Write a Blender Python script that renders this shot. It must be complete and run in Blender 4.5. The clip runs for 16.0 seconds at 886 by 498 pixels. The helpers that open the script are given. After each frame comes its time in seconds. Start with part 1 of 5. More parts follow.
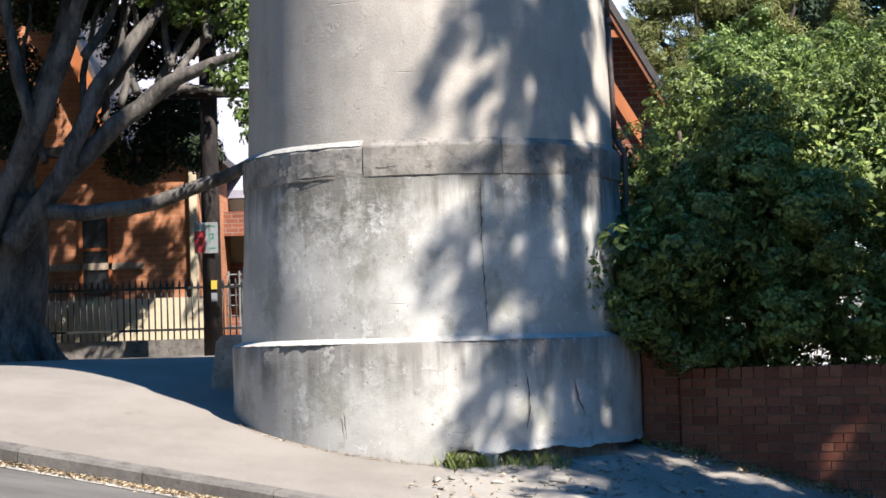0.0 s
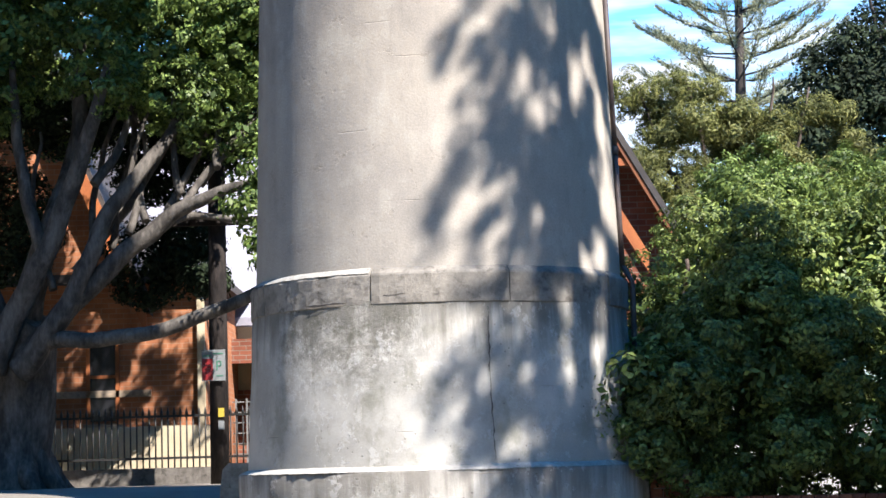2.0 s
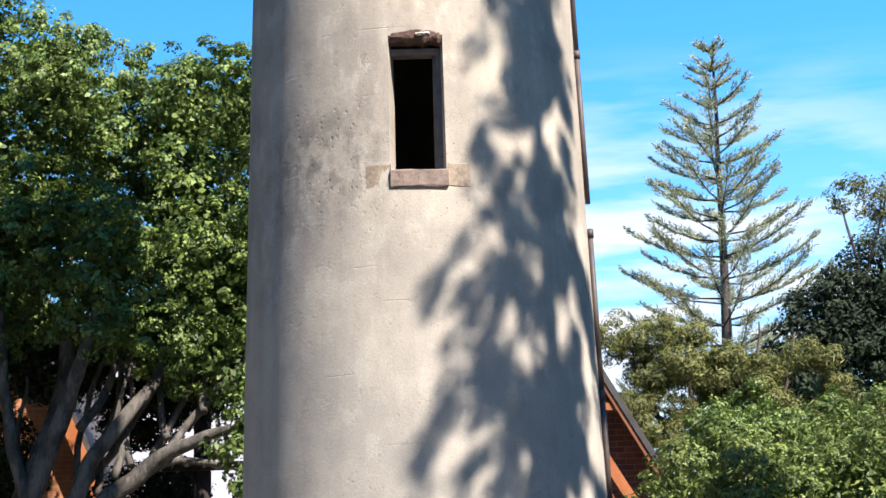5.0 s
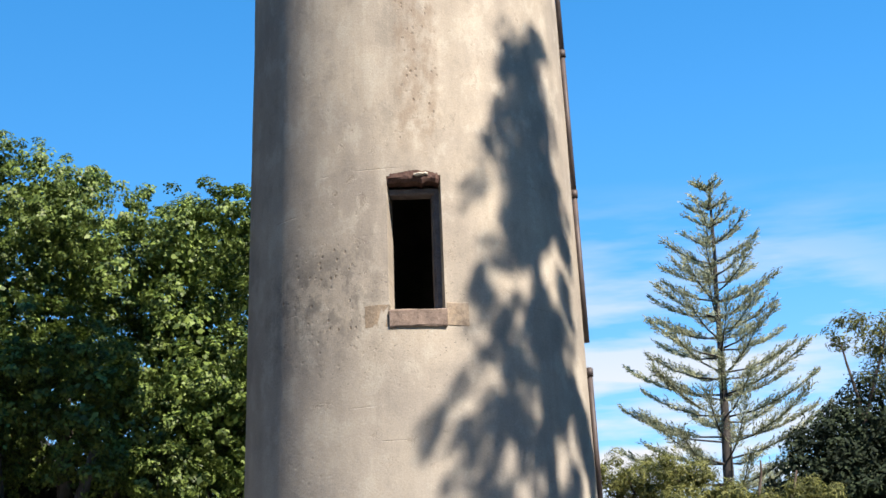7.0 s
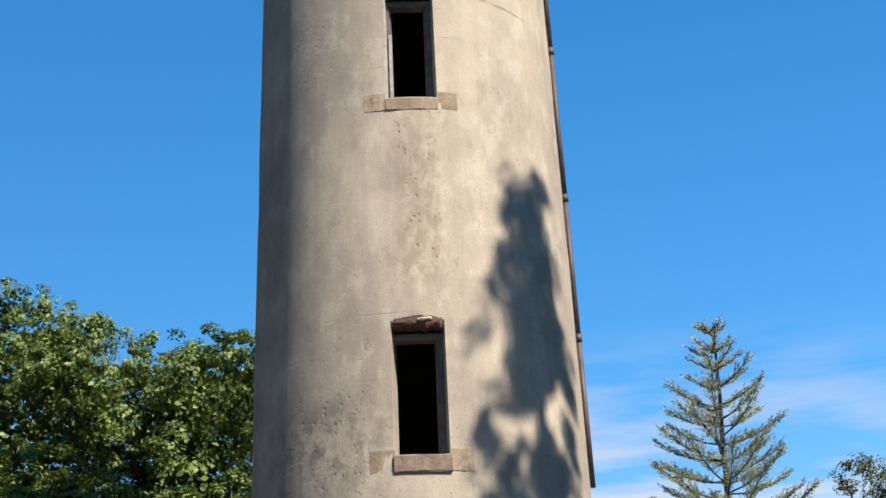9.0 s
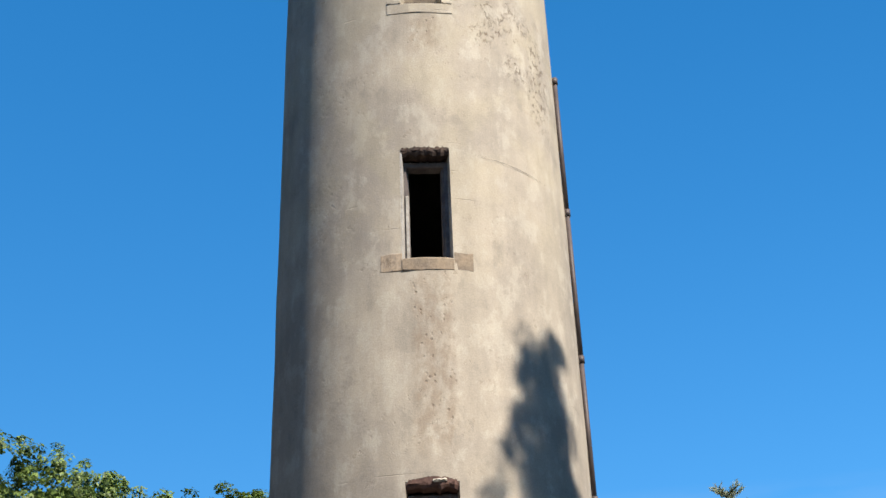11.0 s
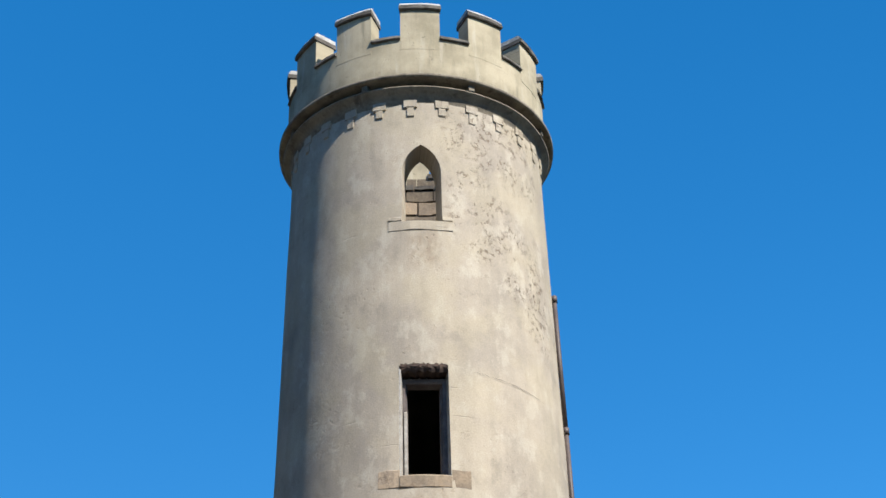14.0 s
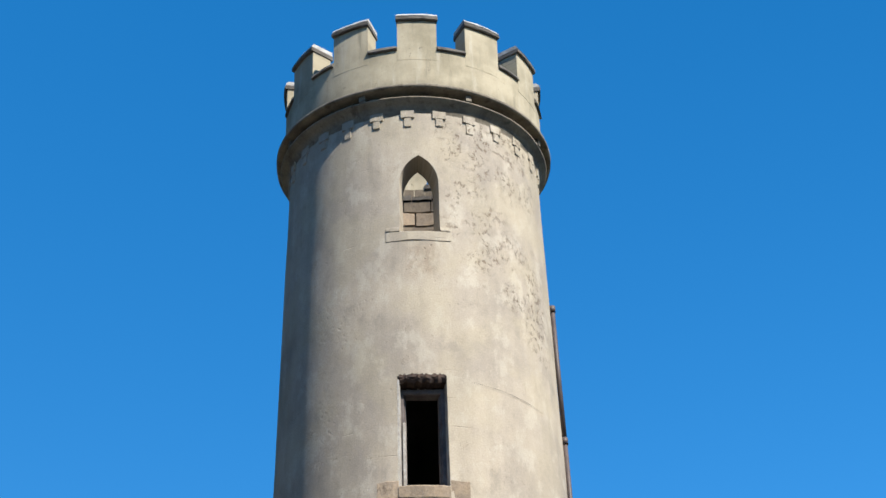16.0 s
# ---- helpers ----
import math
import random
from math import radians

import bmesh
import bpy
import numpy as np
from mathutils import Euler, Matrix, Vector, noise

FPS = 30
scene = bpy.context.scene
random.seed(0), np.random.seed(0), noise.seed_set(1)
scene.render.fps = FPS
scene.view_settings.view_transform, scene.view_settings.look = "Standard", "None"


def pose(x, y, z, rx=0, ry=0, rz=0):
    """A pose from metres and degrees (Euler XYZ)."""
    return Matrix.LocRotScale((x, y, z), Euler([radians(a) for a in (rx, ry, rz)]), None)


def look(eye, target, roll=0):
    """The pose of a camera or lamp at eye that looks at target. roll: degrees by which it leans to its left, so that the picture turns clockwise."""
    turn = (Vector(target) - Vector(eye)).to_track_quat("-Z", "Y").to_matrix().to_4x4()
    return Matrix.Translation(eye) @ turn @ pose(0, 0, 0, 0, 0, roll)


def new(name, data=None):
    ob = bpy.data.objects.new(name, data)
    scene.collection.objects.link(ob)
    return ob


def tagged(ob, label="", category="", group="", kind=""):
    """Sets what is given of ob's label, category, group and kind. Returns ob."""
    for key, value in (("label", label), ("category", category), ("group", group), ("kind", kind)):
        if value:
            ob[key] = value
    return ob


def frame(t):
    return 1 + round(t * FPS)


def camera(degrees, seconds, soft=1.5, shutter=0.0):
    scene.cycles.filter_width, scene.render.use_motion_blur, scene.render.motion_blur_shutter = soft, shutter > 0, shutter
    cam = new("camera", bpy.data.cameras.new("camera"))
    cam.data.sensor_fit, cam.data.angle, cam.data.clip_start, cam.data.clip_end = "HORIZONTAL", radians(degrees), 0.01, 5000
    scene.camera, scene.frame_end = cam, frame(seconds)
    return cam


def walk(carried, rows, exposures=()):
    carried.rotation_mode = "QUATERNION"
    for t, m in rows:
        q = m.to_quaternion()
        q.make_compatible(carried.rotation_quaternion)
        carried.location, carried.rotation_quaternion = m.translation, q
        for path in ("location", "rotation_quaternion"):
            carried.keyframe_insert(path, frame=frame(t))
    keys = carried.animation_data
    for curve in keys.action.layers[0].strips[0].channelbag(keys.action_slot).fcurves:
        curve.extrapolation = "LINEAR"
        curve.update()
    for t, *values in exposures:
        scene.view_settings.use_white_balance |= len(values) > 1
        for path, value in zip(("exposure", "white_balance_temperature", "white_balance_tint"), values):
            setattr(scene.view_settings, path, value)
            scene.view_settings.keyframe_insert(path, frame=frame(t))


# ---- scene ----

# camera: a hand-held upward tilt from one standing point
cam = camera(25.61, 16.0, soft=1.6)
EYE = Vector((0.0, -19.0, 1.6))
# seconds, pitch, yaw, roll in degrees
TILT = [(0, 2.543, 0.282, -1.681), (0.5, 2.951, 0.199, -1.777), (1, 3.923, 0.116, -1.728), (1.5, 4.763, 0.23, -1.694),
        (2, 6.295, 0.159, -1.64), (2.5, 7.708, 0.14, -1.682), (3, 9.337, 0.355, -1.326), (3.2, 9.65, 0.36, -1.34),
        (5.3, 13.95, 0.78, -1.74), (5.5, 14.234, 0.785, -1.744), (6, 15.434, 0.764, -1.802), (6.5, 16.719, 0.998, -2.03),
        (7, 17.55, 0.924, -2.083), (7.5, 18.734, 0.887, -2.315), (8, 20.004, 0.938, -2.459), (8.5, 20.975, 0.968, -2.482),
        (8.7, 21.32, 0.98, -2.48), (10.8, 25.8, 0.65, -1.97), (11, 26.529, 0.651, -1.952), (11.5, 27.688, 0.619, -1.691),
        (12, 28.76, 0.672, -1.664), (12.5, 29.909, 0.776, -2.022), (13, 31.272, 0.801, -1.936), (13.5, 32.723, 0.802, -1.582),
        (14, 32.884, 0.883, -1.347), (14.5, 33.206, 1.061, -1.712), (15, 33.417, 1.115, -1.993), (15.5, 33.437, 1.025, -1.548),
        (16, 33.186, 0.969, -1.671)]


def turned(pitch, yaw, roll):
    p, a = radians(pitch), radians(yaw)
    way = Vector((math.sin(a) * math.cos(p), math.cos(a) * math.cos(p), math.sin(p)))
    return look(EYE, EYE + way, roll)


walk(cam, [(t, turned(p, a, r)) for t, p, a, r in TILT],
     [(0, 1.64, 6100, 13), (3, 1.80, 6100, 14), (6, 1.44, 6500, 13), (9, 1.04, 6750, 12), (12, 1.0, 6400, 10), (16, 1.02, 6250, 9)])

# ---- light ----
SUN_EL, SUN_AZ = radians(48), radians(42)  # azimuth from the camera's side towards +x
TO_SUN = Vector((math.cos(SUN_EL) * math.sin(SUN_AZ), -math.cos(SUN_EL) * math.cos(SUN_AZ), math.sin(SUN_EL)))
world = bpy.data.worlds.new("sky")
scene.world = world
world.use_nodes = True
wt = world.node_tree
sky = wt.nodes.new("ShaderNodeTexSky")
sky.sky_type, sky.sun_disc = "NISHITA", False
sky.sun_elevation, sky.sun_rotation = SUN_EL, math.pi + SUN_AZ
sky.air_density, sky.dust_density, sky.ozone_density = 1.0, 0.1, 3.0
hue = wt.nodes.new("ShaderNodeHueSaturation")
hue.inputs["Saturation"].default_value, hue.inputs["Value"].default_value = 1.37, 1.7
hue.inputs["Hue"].default_value = 0.4965
wt.links.new(sky.outputs[0], hue.inputs["Color"])
# thin fair-weather cloud low over the far trees
co = wt.nodes.new("ShaderNodeTexCoord")
mp = wt.nodes.new("ShaderNodeMapping")
mp.inputs["Scale"].default_value = (7, 7, 44)
cn = wt.nodes.new("ShaderNodeTexNoise")
cn.inputs["Scale"].default_value, cn.inputs["Detail"].default_value, cn.inputs["Roughness"].default_value = 1.0, 5, 0.55
cr = wt.nodes.new("ShaderNodeMapRange")
cr.inputs[1].default_value, cr.inputs[2].default_value = 0.38, 0.56
sp = wt.nodes.new("ShaderNodeSeparateXYZ")
low = wt.nodes.new("ShaderNodeMapRange")
low.inputs[1].default_value, low.inputs[2].default_value, low.inputs[3].default_value, low.inputs[4].default_value = 0.22, 0.33, 1, 0
amt = wt.nodes.new("ShaderNodeMath")
amt.operation = "MULTIPLY"
mixc = wt.nodes.new("ShaderNodeMix")
mixc.data_type = "RGBA"
mixc.inputs[7].default_value = (6.2, 6.5, 6.8, 1)
wt.links.new(co.outputs["Generated"], mp.inputs[0])
wt.links.new(mp.outputs[0], cn.inputs["Vector"])
wt.links.new(cn.outputs[0], cr.inputs[0])
wt.links.new(co.outputs["Generated"], sp.inputs[0])
wt.links.new(sp.outputs[2], low.inputs[0])
dot = wt.nodes.new("ShaderNodeVectorMath")
dot.operation = "DOT_PRODUCT"
dot.inputs[1].default_value = (0.106, 0.958, 0.266)
near = wt.nodes.new("ShaderNodeMapRange")
near.inputs[1].default_value, near.inputs[2].default_value = 0.983, 0.9965
wide = wt.nodes.new("ShaderNodeMath")
wide.operation = "MULTIPLY"
wt.links.new(co.outputs["Generated"], dot.inputs[0])
wt.links.new(dot.outputs["Value"], near.inputs[0])
wt.links.new(cr.outputs[0], wide.inputs[0])
wt.links.new(near.outputs[0], wide.inputs[1])
wt.links.new(wide.outputs[0], amt.inputs[0])
wt.links.new(low.outputs[0], amt.inputs[1])
haze = wt.nodes.new("ShaderNodeMapRange")
haze.inputs[1].default_value, haze.inputs[2].default_value, haze.inputs[3].default_value, haze.inputs[4].default_value = 0.05, 0.30, 0.28, 0.0
most = wt.nodes.new("ShaderNodeMath")
most.operation = "MAXIMUM"
wt.links.new(sp.outputs[2], haze.inputs[0])
wt.links.new(amt.outputs[0], most.inputs[0])
wt.links.new(haze.outputs[0], most.inputs[1])
wt.links.new(most.outputs[0], mixc.inputs[0])
wt.links.new(hue.outputs[0], mixc.inputs[6])
bg = wt.nodes["Background"]
bg.inputs[1].default_value = 0.061
wt.links.new(mixc.outputs[2], bg.inputs[0])

sun = new("sun", bpy.data.lights.new("sun", "SUN"))
sun.data.energy, sun.data.angle, sun.data.color = 5.0, radians(0.53), (1.0, 0.91, 0.80)
sun.matrix_world = look((0, 0, 40), Vector((0, 0, 40)) - TO_SUN)


# ---- materials ----
class Nodes:
    """Small helper to write node trees as expressions."""

    def __init__(self, name, rough=0.85, spec=0.3):
        self.m = bpy.data.materials.new(name)
        self.m.use_nodes = True
        self.t = self.m.node_tree
        self.b = self.t.nodes["Principled BSDF"]
        self.b.inputs["Roughness"].default_value = rough
        self.b.inputs["Specular IOR Level"].default_value = spec
        self.pos = self.add("ShaderNodeNewGeometry").outputs["Position"]
        self.obj = self.add("ShaderNodeTexCoord").outputs["Object"]

    def add(self, kind):
        return self.t.nodes.new(kind)

    def put(self, socket, value):
        if hasattr(value, "is_linked"):
            self.t.links.new(value, socket)
        elif isinstance(value, tuple) and len(value) == 3 and socket.type == "RGBA":
            socket.default_value = (*value, 1)
        else:
            socket.default_value = value

    def math(self, op, a, b=0.0, c=0.0, clamp=False):
        n = self.add("ShaderNodeMath")
        n.operation, n.use_clamp = op, clamp
        for s, v in zip(n.inputs, (a, b, c)):
            self.put(s, v)
        return n.outputs[0]

    def mul(self, a, b):
        return self.math("MULTIPLY", a, b)

    def sum(self, a, b):
        return self.math("ADD", a, b)

    def xyz(self, v=None):
        n = self.add("ShaderNodeSeparateXYZ")
        self.put(n.inputs[0], v or self.pos)
        return n.outputs

    def vec(self, x, y, z=0.0):
        n = self.add("ShaderNodeCombineXYZ")
        for s, v in zip(n.inputs, (x, y, z)):
            self.put(s, v)
        return n.outputs[0]

    def scaled(self, v, s):
        n = self.add("ShaderNodeMapping")
        self.put(n.inputs[0], v)
        n.inputs["Scale"].default_value = s
        return n.outputs[0]

    def noise(self, v, scale, detail=4.0, rough=0.55):
        n = self.add("ShaderNodeTexNoise")
        self.put(n.inputs["Vector"], v)
        for k, q in (("Scale", scale), ("Detail", detail), ("Roughness", rough)):
            n.inputs[k].default_value = q
        return n.outputs[0]

    def cells(self, v, scale, feature="F1"):
        n = self.add("ShaderNodeTexVoronoi")
        n.feature = feature
        self.put(n.inputs["Vector"], v)
        n.inputs["Scale"].default_value = scale
        return n.outputs[0]

    def ramp(self, v, a, b, lo=0.0, hi=1.0):
        n = self.add("ShaderNodeMapRange")
        n.interpolation_type = "SMOOTHSTEP"
        for s, q in zip(n.inputs, (v, a, b, lo, hi)):
            self.put(s, q)
        return n.outputs[0]

    def mix(self, f, a, b):
        n = self.add("ShaderNodeMix")
        n.data_type = "RGBA"
        for i, q in ((0, f), (6, a), (7, b)):
            self.put(n.inputs[i], q)
        return n.outputs[2]

    def times(self, colour, f):
        n = self.add("ShaderNodeVectorMath")
        n.operation = "SCALE"
        self.put(n.inputs[0], colour)
        self.put(n.inputs[3], f)
        return n.outputs[0]

    def island(self):
        return self.add("ShaderNodeNewGeometry").outputs["Random Per Island"]

    def each(self):
        return self.add("ShaderNodeObjectInfo").outputs["Random"]

    def done(self, colour, height=None, strength=0.5, distance=0.02):
        self.put(self.b.inputs["Base Color"], colour)
        if height is not None:
            n = self.add("ShaderNodeBump")
            n.inputs["Strength"].default_value, n.inputs["Distance"].default_value = strength, distance
            self.put(n.inputs["Height"], height)
            self.t.links.new(n.outputs[0], self.b.inputs["Normal"])
        return self.m


def plain(name, a, b, scale=6.0, rough=0.8, metal=0.0, bump=0.3, grain=60.0):
    n = Nodes(name, rough)
    f = n.ramp(n.noise(n.pos, scale), 0.3, 0.7)
    g = n.noise(n.pos, grain, 2)
    c = n.times(n.mix(f, a, b), n.ramp(g, 0.2, 0.8, 0.82, 1.12))
    n.b.inputs["Metallic"].default_value = metal
    return n.done(c, g, bump, 0.004)


def around(n):
    """Coordinates on the tower's face: metres round it, metres up, and the angle."""
    x, y, z = n.xyz()
    angle = n.math("ARCTAN2", x, n.mul(y, -1.0))
    return n.vec(n.mul(angle, 1.7), z), angle, z


def zone(n, v, lo, hi, soft):
    return n.mul(n.ramp(v, lo - soft, lo + soft), n.ramp(v, hi - soft, hi + soft, 1.0, 0.0))


def shaft_render():
    n = Nodes("lime_render_shaft", 0.95, 0.04)
    w, angle, z = around(n)
    big = n.noise(w, 0.75, 6, 0.6)
    mid = n.noise(n.scaled(w, (1.25, 0.8, 1)), 2.6, 7, 0.68)
    streak = n.noise(n.scaled(w, (5.0, 0.35, 1)), 1.0, 5, 0.6)
    grain = n.noise(w, 55, 3, 0.6)
    c = n.mix(n.ramp(big, 0.3, 0.68), (0.284, 0.254, 0.213), (0.402, 0.354, 0.281))
    c = n.mix(n.mul(n.ramp(mid, 0.5, 0.62), 0.5), c, (0.455, 0.420, 0.345))
    c = n.mix(n.mul(n.ramp(mid, 0.47, 0.33), 0.5), c, (0.235, 0.214, 0.178))
    c = n.times(c, n.ramp(streak, 0.25, 0.75, 0.9, 1.06))
    # grey weathering on the lower third, yellower bloom higher up
    c = n.mix(n.mul(n.ramp(z, 7.5, 3.6), 0.4), c, (0.329, 0.319, 0.294))
    c = n.mix(n.mul(n.mul(n.ramp(z, 9.0, 11.5), n.ramp(n.noise(w, 1.4, 4), 0.42, 0.62)), 0.32), c, (0.392, 0.346, 0.242))
    # worn strip with rust-coloured stone showing under the windows
    strip = n.mul(zone(n, n.sum(angle, n.mul(n.noise(w, 5, 3), 0.05)), -0.05, 0.19, 0.03), n.sum(zone(n, z, 8.15, 10.0, 0.25), zone(n, z, 12.72, 13.1, 0.12)))
    strip = n.mul(strip, n.ramp(n.noise(n.scaled(w, (2, 1, 1)), 5, 5, 0.7), 0.38, 0.62))
    c = n.mix(n.mul(strip, 0.65), c, (0.240, 0.188, 0.138))
    # dark lichen beside the lower window
    dirt = n.mul(zone(n, angle, -0.95, -0.2, 0.25), zone(n, z, 6.25, 7.15, 0.45))
    dirt = n.mul(dirt, n.ramp(n.noise(n.scaled(w, (1.6, 1, 1)), 3.2, 7, 0.75), 0.42, 0.60))
    speck = n.mul(n.mul(zone(n, angle, -0.95, 0.32, 0.1), zone(n, z, 5.75, 7.2, 0.25)), n.ramp(n.noise(n.scaled(w, (1, 1.6, 1)), 24, 4, 0.65), 0.62, 0.67))
    c = n.mix(n.mul(speck, 0.7), c, (0.11, 0.098, 0.082))
    c = n.mix(n.mul(dirt, 0.72), c, (0.120, 0.112, 0.100))
    # small holes and flaked places
    pit = n.ramp(n.sum(n.cells(n.scaled(w, (1, 0.8, 1)), 15), n.mul(n.noise(w, 30, 2), 0.25)), 0.36, 0.26)
    where = n.ramp(n.noise(w, 1.1, 3), 0.5, 0.62)
    where = n.math("MAXIMUM", n.mul(where, 0.3), n.mul(n.sum(dirt, strip), 1.6), clamp=True)
    pit = n.mul(pit, where)
    flake = n.mul(n.ramp(n.noise(n.scaled(w, (1.3, 1, 1)), 12.0, 6, 0.75), 0.545, 0.565), n.ramp(n.noise(w, 2.6, 3), 0.42, 0.54))
    crest = n.mul(zone(n, angle, 0.22, 1.15, 0.12), n.math("MAXIMUM", zone(n, z, 14.0, 14.95, 0.2), zone(n, n.sum(z, n.mul(angle, 1.4)), 13.5, 14.6, 0.25)))
    flake = n.mul(flake, crest)
    peel = n.mul(n.ramp(n.noise(n.scaled(w, (1.2, 1, 1)), 4.0, 6, 0.75), 0.6, 0.62), n.ramp(n.noise(w, 0.9, 2), 0.48, 0.58))
    chip = n.math("MAXIMUM", n.math("MAXIMUM", n.mul(pit, 0.7), flake), n.mul(peel, 0.25))
    c = n.mix(n.mul(chip, 0.75), c, (0.160, 0.122, 0.088))
    # faint course lines of the stone under the render
    line = n.ramp(n.math("PINGPONG", n.sum(z, n.mul(n.noise(w, 2, 2), 0.015)), 0.165), 0.0, 0.006, 1.0, 0.0)
    line = n.mul(line, n.ramp(n.noise(n.scaled(w, (1, 2.5, 1)), 1.6, 3), 0.6, 0.7))
    c = n.mix(n.mul(line, 0.4), c, (0.175, 0.154, 0.126))
    h = n.sum(n.sum(n.mul(mid, 0.6), n.mul(grain, 0.22)), n.mul(n.math("MAXIMUM", chip, n.mul(line, 0.6)), -0.8))
    return n.done(n.times(c, n.ramp(grain, 0.2, 0.8, 0.88, 1.08)), h, 0.6, 0.014)


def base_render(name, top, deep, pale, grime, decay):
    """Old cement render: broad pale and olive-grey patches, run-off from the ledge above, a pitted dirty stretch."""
    n = Nodes(name, 0.95, 0.05)
    w, angle, z = around(n)
    big = n.noise(w, 0.95, 5, 0.6)
    patch = n.noise(n.scaled(w, (1.3, 0.8, 1)), 2.1, 7, 0.68)
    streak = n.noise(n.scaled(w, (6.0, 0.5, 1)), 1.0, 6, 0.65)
    fine = n.noise(w, 14, 6, 0.72)
    grain = n.noise(w, 60, 3, 0.6)
    c = n.mix(n.ramp(big, 0.36, 0.62), deep, pale)
    c = n.mix(n.mul(n.ramp(patch, 0.50, 0.64), 0.65), c, (0.225, 0.222, 0.178))
    c = n.mix(n.mul(n.ramp(patch, 0.44, 0.32), 0.45), c, (0.475, 0.462, 0.420))
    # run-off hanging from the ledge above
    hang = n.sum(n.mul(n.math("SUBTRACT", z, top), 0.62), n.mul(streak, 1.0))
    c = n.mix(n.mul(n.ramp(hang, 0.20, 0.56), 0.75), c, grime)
    # dirty pitted stretch where the outer skin has come away
    bad = n.mul(n.mul(zone(n, n.sum(angle, n.mul(big, 0.3)), -0.78, 0.02, 0.12), n.ramp(n.sum(z, n.mul(patch, 1.0)), top - 0.45, top + 0.25)), decay)
    rot = n.ramp(n.noise(n.scaled(w, (1.0, 0.8, 1)), 7, 8, 0.8), 0.36, 0.62)
    c = n.mix(n.mul(n.mul(bad, rot), 0.85), c, (0.140, 0.136, 0.110))
    pit = n.mul(n.ramp(n.sum(n.cells(w, 15), n.mul(fine, 0.3)), 0.30, 0.22), n.ramp(n.noise(w, 2.1, 2), 0.46, 0.6))
    pit = n.math("MAXIMUM", pit, n.mul(n.mul(bad, n.ramp(n.noise(w, 26, 4, 0.7), 0.60, 0.66)), 0.9))
    c = n.mix(n.mul(pit, 0.7), c, (0.095, 0.088, 0.076))
    peel = n.mul(n.ramp(n.noise(n.scaled(w, (1.5, 1, 1)), 5.0, 7, 0.78), 0.55, 0.57), n.ramp(n.noise(w, 1.5, 2), 0.46, 0.54))
    c = n.mix(n.mul(peel, 0.5), c, (0.500, 0.492, 0.460))
    course = n.ramp(n.math("PINGPONG", n.sum(z, n.mul(n.noise(w, 3, 2), 0.02)), 0.19), 0.0, 0.006, 1.0, 0.0)
    course = n.mul(course, n.ramp(n.noise(n.scaled(w, (1, 2, 1)), 1.9, 3), 0.56, 0.66))
    c = n.mix(n.mul(course, 0.35), c, (0.170, 0.162, 0.145))
    h = n.sum(n.sum(n.mul(patch, 0.6), n.mul(grain, 0.10)), n.sum(n.mul(n.sum(peel, n.mul(course, -0.8)), 0.4), n.sum(n.mul(pit, -0.6), n.mul(n.mul(bad, rot), -0.5))))
    return n.done(n.times(c, n.ramp(grain, 0.2, 0.8, 0.93, 1.05)), h, 0.6, 0.018)


def stone(name, a, b, dark, scale=3.0):
    n = Nodes(name, 0.9, 0.25)
    f = n.noise(n.pos, scale, 6, 0.65)
    g = n.noise(n.pos, 30, 4, 0.7)
    c = n.mix(n.ramp(f, 0.3, 0.65), a, b)
    c = n.mix(n.mul(n.ramp(n.noise(n.pos, scale * 2.3, 5, 0.7), 0.52, 0.68), 0.7), c, dark)
    c = n.times(c, n.ramp(n.each(), 0, 1, 0.85, 1.12))
    return n.done(n.times(c, n.ramp(g, 0.2, 0.8, 0.8, 1.12)), n.sum(f, n.mul(g, 0.5)), 0.6, 0.015)


def parapet_render():
    """Yellowed cement render with pale and dark runs down it."""
    n = Nodes("lichened_parapet_render", 0.94, 0.06)
    w, angle, z = around(n)
    big = n.noise(w, 1.7, 6, 0.62)
    runs = n.noise(n.scaled(w, (7.0, 0.9, 1)), 1.0, 6, 0.65)
    grain = n.noise(w, 60, 3, 0.6)
    c = n.mix(n.ramp(big, 0.32, 0.66), (0.262, 0.234, 0.165), (0.405, 0.360, 0.262))
    c = n.mix(n.mul(n.ramp(runs, 0.54, 0.68), 0.55), c, (0.430, 0.400, 0.322))
    c = n.mix(n.mul(n.ramp(runs, 0.45, 0.30), 0.55), c, (0.172, 0.155, 0.112))
    # darker towards the parapet's foot, with a ragged upper edge
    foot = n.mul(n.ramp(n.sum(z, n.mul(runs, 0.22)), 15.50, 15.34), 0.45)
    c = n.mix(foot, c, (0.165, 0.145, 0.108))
    spot = n.mul(n.ramp(n.noise(w, 11, 6, 0.75), 0.60, 0.64), n.ramp(n.noise(w, 2.2, 2), 0.45, 0.6))
    c = n.mix(n.mul(spot, 0.6), c, (0.135, 0.115, 0.085))
    h = n.sum(n.mul(big, 0.5), n.sum(n.mul(grain, 0.12), n.mul(spot, -0.5)))
    return n.done(n.times(c, n.ramp(grain, 0.2, 0.8, 0.92, 1.06)), h, 0.4, 0.012)


